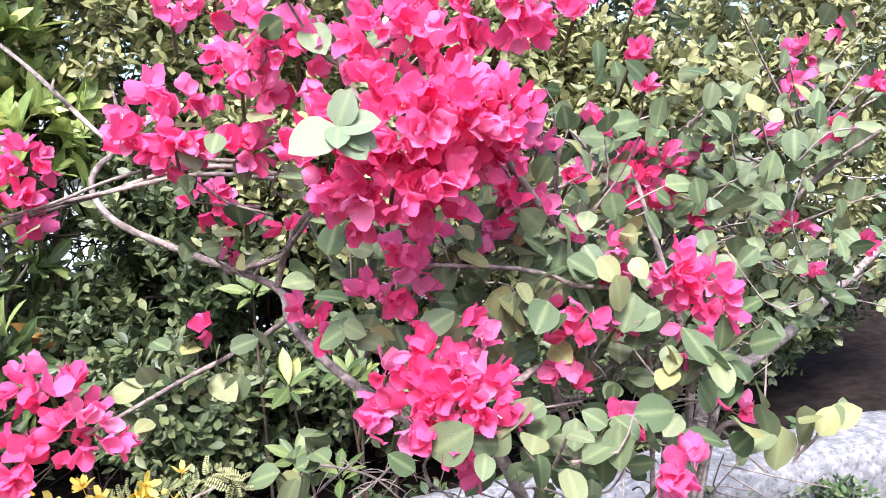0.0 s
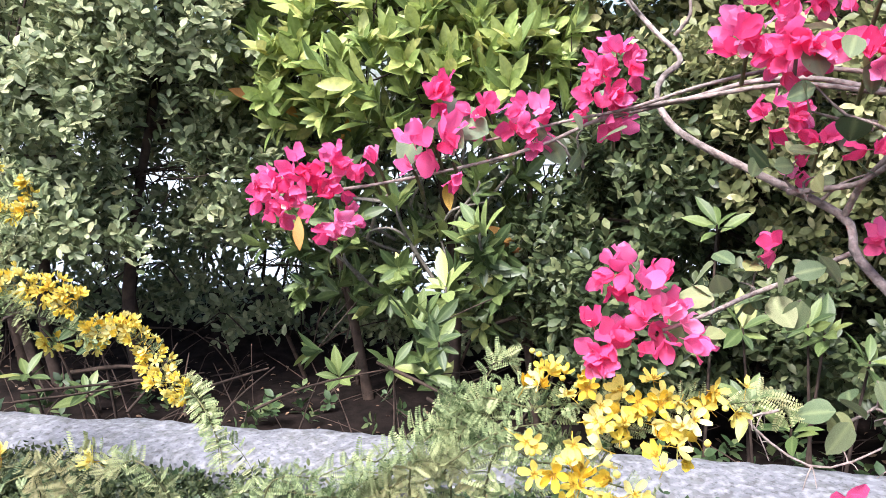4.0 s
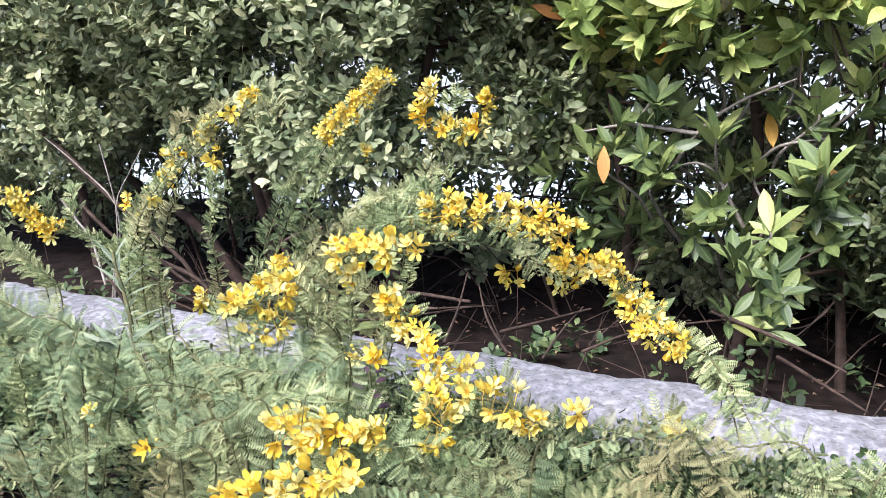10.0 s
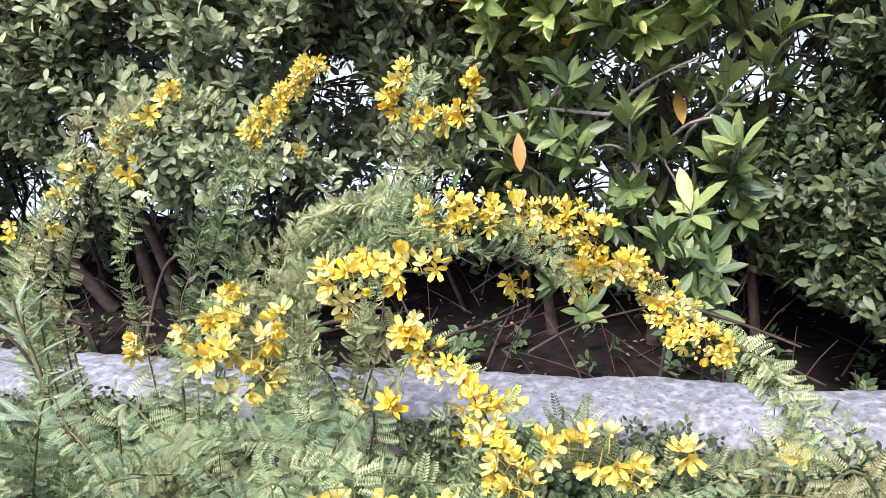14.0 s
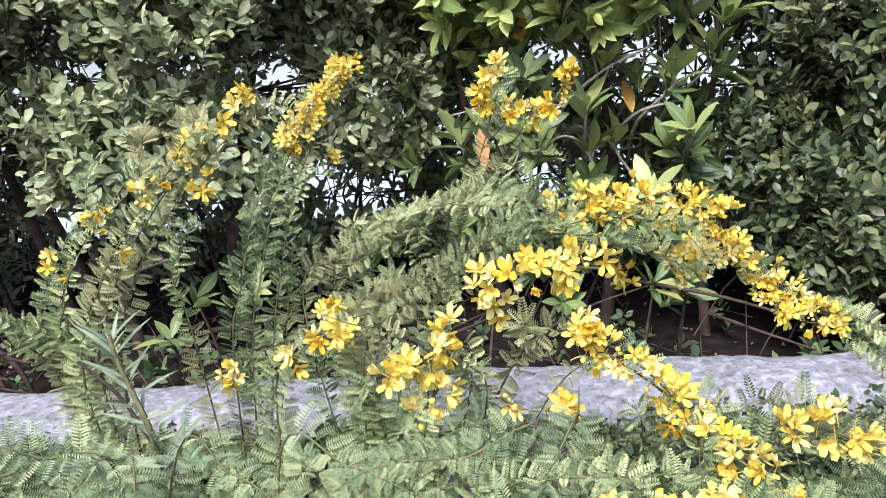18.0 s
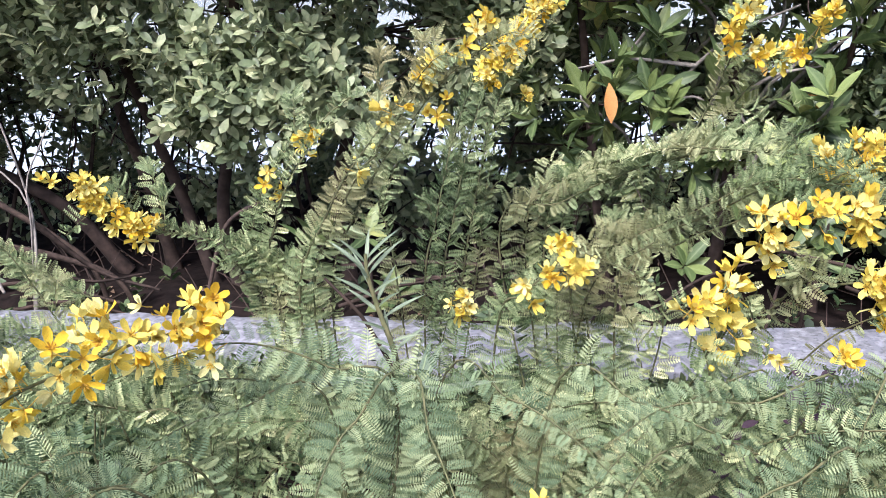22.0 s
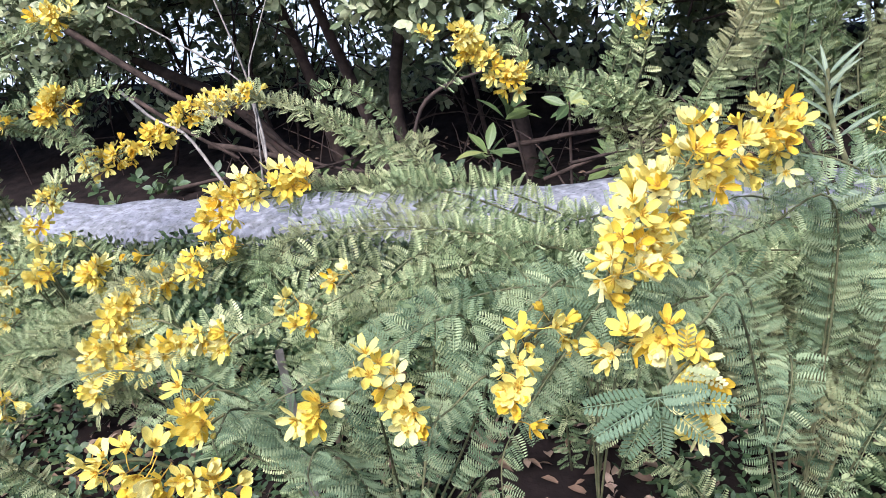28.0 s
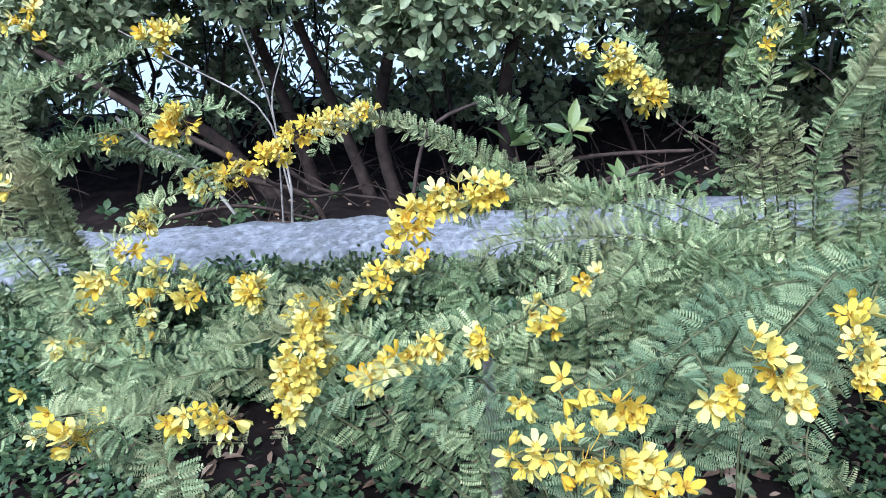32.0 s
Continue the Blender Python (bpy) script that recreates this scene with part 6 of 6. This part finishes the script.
# leaves: the pale crown of young leaves, the large near ones, and the mass of the bush
for ax, up, sz in (((-0.95, -0.25, -0.35), (0.1, -0.8, 0.6), 0.052), ((0.35, -0.2, 0.9), (-0.2, -0.9, 0.3), 0.036), ((0.85, -0.3, 0.1), (0, -0.8, 0.6), 0.04), ((0.5, -0.3, -0.7), (0, -0.85, 0.4), 0.04), ((-0.1, -0.4, -0.3), (0, -0.7, 0.7), 0.03), ((0.9, -0.1, -0.5), (0.1, -0.8, 0.5), 0.042)):
    put("leaf", LEAF_PALE, bou, (0.122, 0.720, 1.232), ax, up, sz, "pale young leaf")
for c, h, n, s in (((-0.026, 1.000, 1.252), (0.02, 0.01, 0.015), 2, 0.05), ((-0.468, 1.140, 1.160), (0.07, 0.02, 0.02), 8, 0.055), ((-0.278, 1.180, 1.138), (0.05, 0.02, 0.01), 6, 0.045)):
    leaf_patch(c, h, n, s, True, LEAF_PALE)
for c, h, n, s in (((0.346, 0.780, 0.876), (0.09, 0.04, 0.06), 18, 0.052), ((0.206, 0.800, 0.877), (0.05, 0.03, 0.02), 4, 0.055), ((0.587, 0.860, 0.903), (0.08, 0.05, 0.07), 22, 0.052), ((0.386, 0.850, 0.804), (0.08, 0.05, 0.07), 14, 0.052), ((0.310, 0.880, 0.719), (0.07, 0.04, 0.06), 14, 0.048),
                   ((0.306, 0.900, 1.007), (0.1, 0.05, 0.03), 18, 0.05), ((0.422, 0.900, 1.031), (0.1, 0.05, 0.07), 30, 0.047), ((0.173, 0.950, 1.000), (0.06, 0.05, 0.04), 14, 0.045), ((0.096, 1.000, 1.204), (0.12, 0.05, 0.06), 14, 0.045), ((-0.036, 1.150, 0.943), (0.08, 0.03, 0.03), 14, 0.045),
                   ((-0.117, 1.050, 0.920), (0.05, 0.03, 0.03), 12, 0.045), ((0.080, 0.950, 0.849), (0.03, 0.02, 0.03), 7, 0.045), ((0.036, 1.200, 1.094), (0.07, 0.04, 0.03), 10, 0.045), ((0.691, 0.800, 0.803), (0.1, 0.04, 0.06), 12, 0.055), ((0.071, 1.100, 0.787), (0.04, 0.02, 0.03), 7, 0.05),
                   ((0.904, 1.050, 1.188), (0.14, 0.05, 0.05), 20, 0.047), ((0.719, 1.050, 1.244), (0.1, 0.05, 0.05), 12, 0.05)):
    leaf_patch(c, h, n, s, True)
for c, h, n, s in (((0.466, 0.980, 1.102), (0.16, 0.08, 0.14), 110, 0.045), ((0.668, 1.050, 1.042), (0.2, 0.12, 0.16), 110, 0.043), ((0.926, 1.150, 1.064), (0.24, 0.12, 0.16), 100, 0.043), ((0.495, 0.980, 0.906), (0.2, 0.1, 0.14), 90, 0.045), ((0.650, 1.100, 1.218), (0.2, 0.1, 0.16), 70, 0.043),
                   ((1.098, 1.200, 1.233), (0.2, 0.12, 0.2), 55, 0.045), ((1.173, 1.250, 0.911), (0.16, 0.1, 0.1), 60, 0.045), ((0.317, 0.980, 1.080), (0.18, 0.08, 0.08), 60, 0.042), ((0.190, 1.000, 1.063), (0.1, 0.06, 0.06), 30, 0.042), ((0.203, 0.950, 1.363), (0.14, 0.05, 0.05), 18, 0.05),
                   ((0.615, 1.050, 0.854), (0.2, 0.1, 0.2), 70, 0.046), ((0.681, 1.150, 1.118), (0.25, 0.1, 0.2), 60, 0.045)):
    leaf_patch(c, h, n, s)
v = np.vstack([p[0] for p in PATCHES])
k, fs = 0, []
for p in PATCHES:
    fs.append(p[1] + k)
    k += len(p[0])
part("foliage", fast_mesh("foliage", v, np.vstack(fs), M_BOUG, np.concatenate([p[2] for p in PATCHES])), bou, kind="stuff")
part("fine_branching", fast_mesh("fine_branching", *joined(TWIGS), M_BOUGSTEM), bou, kind="stuff")


# ---- small plants and things in the bed ----
def willow_plant():
    w = tagged(new("weed"), "upright weed with long narrow grey-green leaves before the wall", "plant")
    pts = [(-2.057, 1.120, 0.592), (-2.061, 1.120, 0.635), (-2.081, 1.130, 0.689), (-2.094, 1.130, 0.738), (-2.096, 1.130, 0.770)]
    part("stem", tube_mesh("stem", pts, 0.005, 0.0025, M_STEM, 16, 6), w)
    shape = leaf_shape(0.10, 5, 0.3, 0.2, 0.4, 0.8)
    me = fast_mesh("leaf", shape[0], shape[1], M_GREY, shape[2])
    line = curve(pts, 30)
    for i in range(22):
        s = 4 + int(25 * i / 22)
        a = i * 2.4
        up = 0.35 + 0.9 * i / 22
        put("leaf", me, w, line[s], (math.cos(a), math.sin(a) * 0.8, up), (-math.cos(a) * 0.5, -0.7, 0.8), rng.uniform(0.05, 0.072))
    for base in ((-2.020, 1.050, 0.606), (-2.078, 1.050, 0.614)):
        for i in range(5):
            a = rng.uniform(0, 6.28)
            put("leaf", me, w, np.array(base), (math.cos(a), math.sin(a), 0.5), (0, -0.6, 0.8), 0.11)
    b2 = [(-1.986, 1.100, 0.510), (-2.056, 1.130, 0.587), (-2.108, 1.150, 0.668), (-2.159, 1.150, 0.727)]
    part("stem", tube_mesh("stem", b2, 0.004, 0.002, M_DARKTWIG, 14, 5), w)


willow_plant()


def purple_seedling(places):
    for p in places:
        w = tagged(new("seedling"), "small seedling with dark purple leaves among the senna", "plant", "purple seedlings")
        p = np.array(p)
        part("stem", tube_mesh("stem", [p + (0, 0.02, -0.5), p + (0, 0.01, -0.2), p], 0.003, 0.002, M_STEM, 8, 5), w)
        me = fast_mesh("leaf", *leaf_shape(0.5, 4, 0.3, 0.2)[:2], M_PURPLE)
        for i in range(13):
            a = i * 2.4
            q = p + np.array([math.cos(a) * 0.01, math.sin(a) * 0.01, -0.008 * i])
            put("leaf", me, w, q, (math.cos(a), math.sin(a), 0.6 - 0.05 * i), (0.2 * math.cos(a), -0.4, 0.9), 0.018 + 0.008 * rng.random())


purple_seedling(((-1.634, 1.020, 0.596), (-1.521, 1.100, 0.626)))


def stake():
    s = tagged(new("stake"), "weathered pale wooden stake standing among the senna", "stake")
    a, b_ = np.array((-2.817, 0.920, 0.405)), np.array((-2.817, 0.920, 0.488))
    line = np.array([a + (0, 0, -0.35), a, (a + b_) / 2, b_])
    part("post", fast_mesh("post", *tube_arrays(line, 0.009, 0.008, 4, 0.1), M_TWIG, smooth=False), s)


stake()


def ground_cover():
    """Low dark leafy weeds, litter and dry twigs on the soil."""
    n = 12000
    p = np.stack([rng.uniform(-4.4, 1.6, n), rng.uniform(0.15, 1.88, n), np.zeros(n)], -1)
    keep = np.array([noise.noise((q[0] * 1.9, q[1] * 1.9, 9.0)) > -0.18 - 0.4 * (q[0] < -2.75) for q in p])
    keep &= ~((np.abs(p[:, 0] + 2.5) < 0.17) & (np.abs(p[:, 1] - 0.95) < 0.3))
    p = p[keep]
    p[:, 2] = [0.03 + 0.05 * noise.noise((q[0] * 1.3, q[1] * 1.3, 0.0)) for q in p]
    h = rng.uniform(0.02, 0.11, len(p))
    tips = p + np.stack([rng.normal(size=len(p)) * 0.02, rng.normal(size=len(p)) * 0.02, h], -1)
    ways = unit(rng.normal(size=(len(p), 3)) * 0.3 + np.array([0, 0, 1]))
    shape = leaf_shape(0.6, 3, 0.2, 0.15, 0.5)
    v, f, rib = strew(shape, *whorls(tips, ways, 8, 0.021, (0.8, 1.45), 0.006))
    tagged(new("ground_cover", fast_mesh("ground_cover", v, f, M_COVER, rib)), "low dark green leafy weeds covering the soil", "weeds", kind="stuff")
    wx = np.concatenate([rng.uniform(-1.4, 1.7, 3600), rng.uniform(-4.4, -2.6, 2400)])
    wp = np.stack([wx, rng.uniform(1.45, 1.9, 6000), np.zeros(6000)], -1)
    wp[:, 2] = 0.04 + 0.20 * rng.random(6000) ** 0.7 * np.clip([0.75 + 0.9 * noise.noise((q[0] * 3.1, q[1] * 4, 5.0)) for q in wp], 0.1, 1.0)
    v, f, rib = strew(shape, *whorls(wp, unit(rng.normal(size=(6000, 3)) * 0.5 + np.array([0, -0.3, 1])), 7, 0.026, (0.6, 1.4), 0.008))
    tagged(new("wall_weeds", fast_mesh("wall_weeds", v, f, M_COVER, rib)), "low dark green weeds growing along the foot of the wall", "weeds", kind="stuff")
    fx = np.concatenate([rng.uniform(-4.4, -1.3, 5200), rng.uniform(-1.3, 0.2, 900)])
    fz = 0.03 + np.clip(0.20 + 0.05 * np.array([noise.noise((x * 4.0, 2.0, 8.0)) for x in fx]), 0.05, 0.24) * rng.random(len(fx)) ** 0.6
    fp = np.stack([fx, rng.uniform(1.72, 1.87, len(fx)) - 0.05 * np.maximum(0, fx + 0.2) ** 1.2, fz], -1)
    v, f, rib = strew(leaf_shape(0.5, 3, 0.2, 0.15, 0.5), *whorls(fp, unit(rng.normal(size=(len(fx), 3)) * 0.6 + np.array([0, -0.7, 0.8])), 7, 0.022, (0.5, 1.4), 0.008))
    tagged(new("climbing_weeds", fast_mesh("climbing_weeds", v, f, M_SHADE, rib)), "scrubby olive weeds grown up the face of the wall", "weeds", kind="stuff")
    b3 = np.stack([rng.uniform(-5.0, 2.5, 320), rng.uniform(2.4, 3.6, 320), rng.uniform(-0.26, -0.14, 320)], -1)
    v, f, rib = strew(shape, *whorls(b3, unit(rng.normal(size=(320, 3)) * 0.4 + np.array([0, 0, 1])), 7, 0.06, (0.6, 1.4), 0.008))
    tagged(new("undergrowth", fast_mesh("undergrowth", v, f, M_COVER, rib)), "sparse dark undergrowth in the shade behind the wall", "weeds", kind="stuff")
    m = 7000
    q = np.stack([rng.uniform(-4.4, 1.6, m), np.where(rng.random(m) < 0.65, rng.uniform(0.3, 1.85, m), rng.uniform(2.3, 4.6, m)), np.zeros(m)], -1)
    q = q[(q[:, 1] < 1.85) | ((q[:, 1] > 2.3) & (rng.random(len(q)) < 0.3))]
    q[:, 2] = [0.042 - 0.33 * min(1.0, max(0.0, (a[1] - 2.1) / 0.5)) + 0.05 * noise.noise((a[0] * 1.3, a[1] * 1.3, 0.0)) + 0.018 * noise.noise((a[0] * 7, a[1] * 7, 3.0)) for a in q]
    ax = rng.normal(size=(len(q), 3)) * np.array([1, 1, 0.2])
    nr = rng.normal(size=(len(q), 3)) * 0.35 + np.array([0, 0, 1])
    v, f, rib = strew(leaf_shape(0.45, 3, 0.4, 0.3), q, frames(ax, nr, rng.uniform(0.018, 0.045, len(q))))
    tagged(new("leaf_litter", fast_mesh("leaf_litter", v, f, M_LITTER, rib)), "dry brown fallen leaves strewn on the soil", "leaves", kind="stuff")
    t = []
    for i in range(320):
        x, y = rng.uniform(-4.4, 1.5), rng.uniform(2.3, 4.2) if i < 230 else rng.uniform(0.4, 1.7)
        z = -0.28 if y > 2 else 0.05
        a, l = rng.uniform(0, 3.14), rng.uniform(0.1, 0.5)
        rise = rng.uniform(0, 0.35) if y > 2 else rng.uniform(0, 0.08)
        t.append(tube_arrays(curve([(x, y, z), (x + l * 0.5 * math.cos(a), y + l * 0.3 * math.sin(a), z + rise * 0.6 + rng.normal() * 0.02), (x + l * math.cos(a), y + l * 0.6 * math.sin(a), z + rise)], 6), rng.uniform(0.002, 0.006), 0.0015, 4))
    tagged(new("dry_twigs", fast_mesh("dry_twigs", *joined(t), M_BARK)), "dry brown twigs and roots strewn in the shade", "twigs", kind="stuff")


ground_cover()
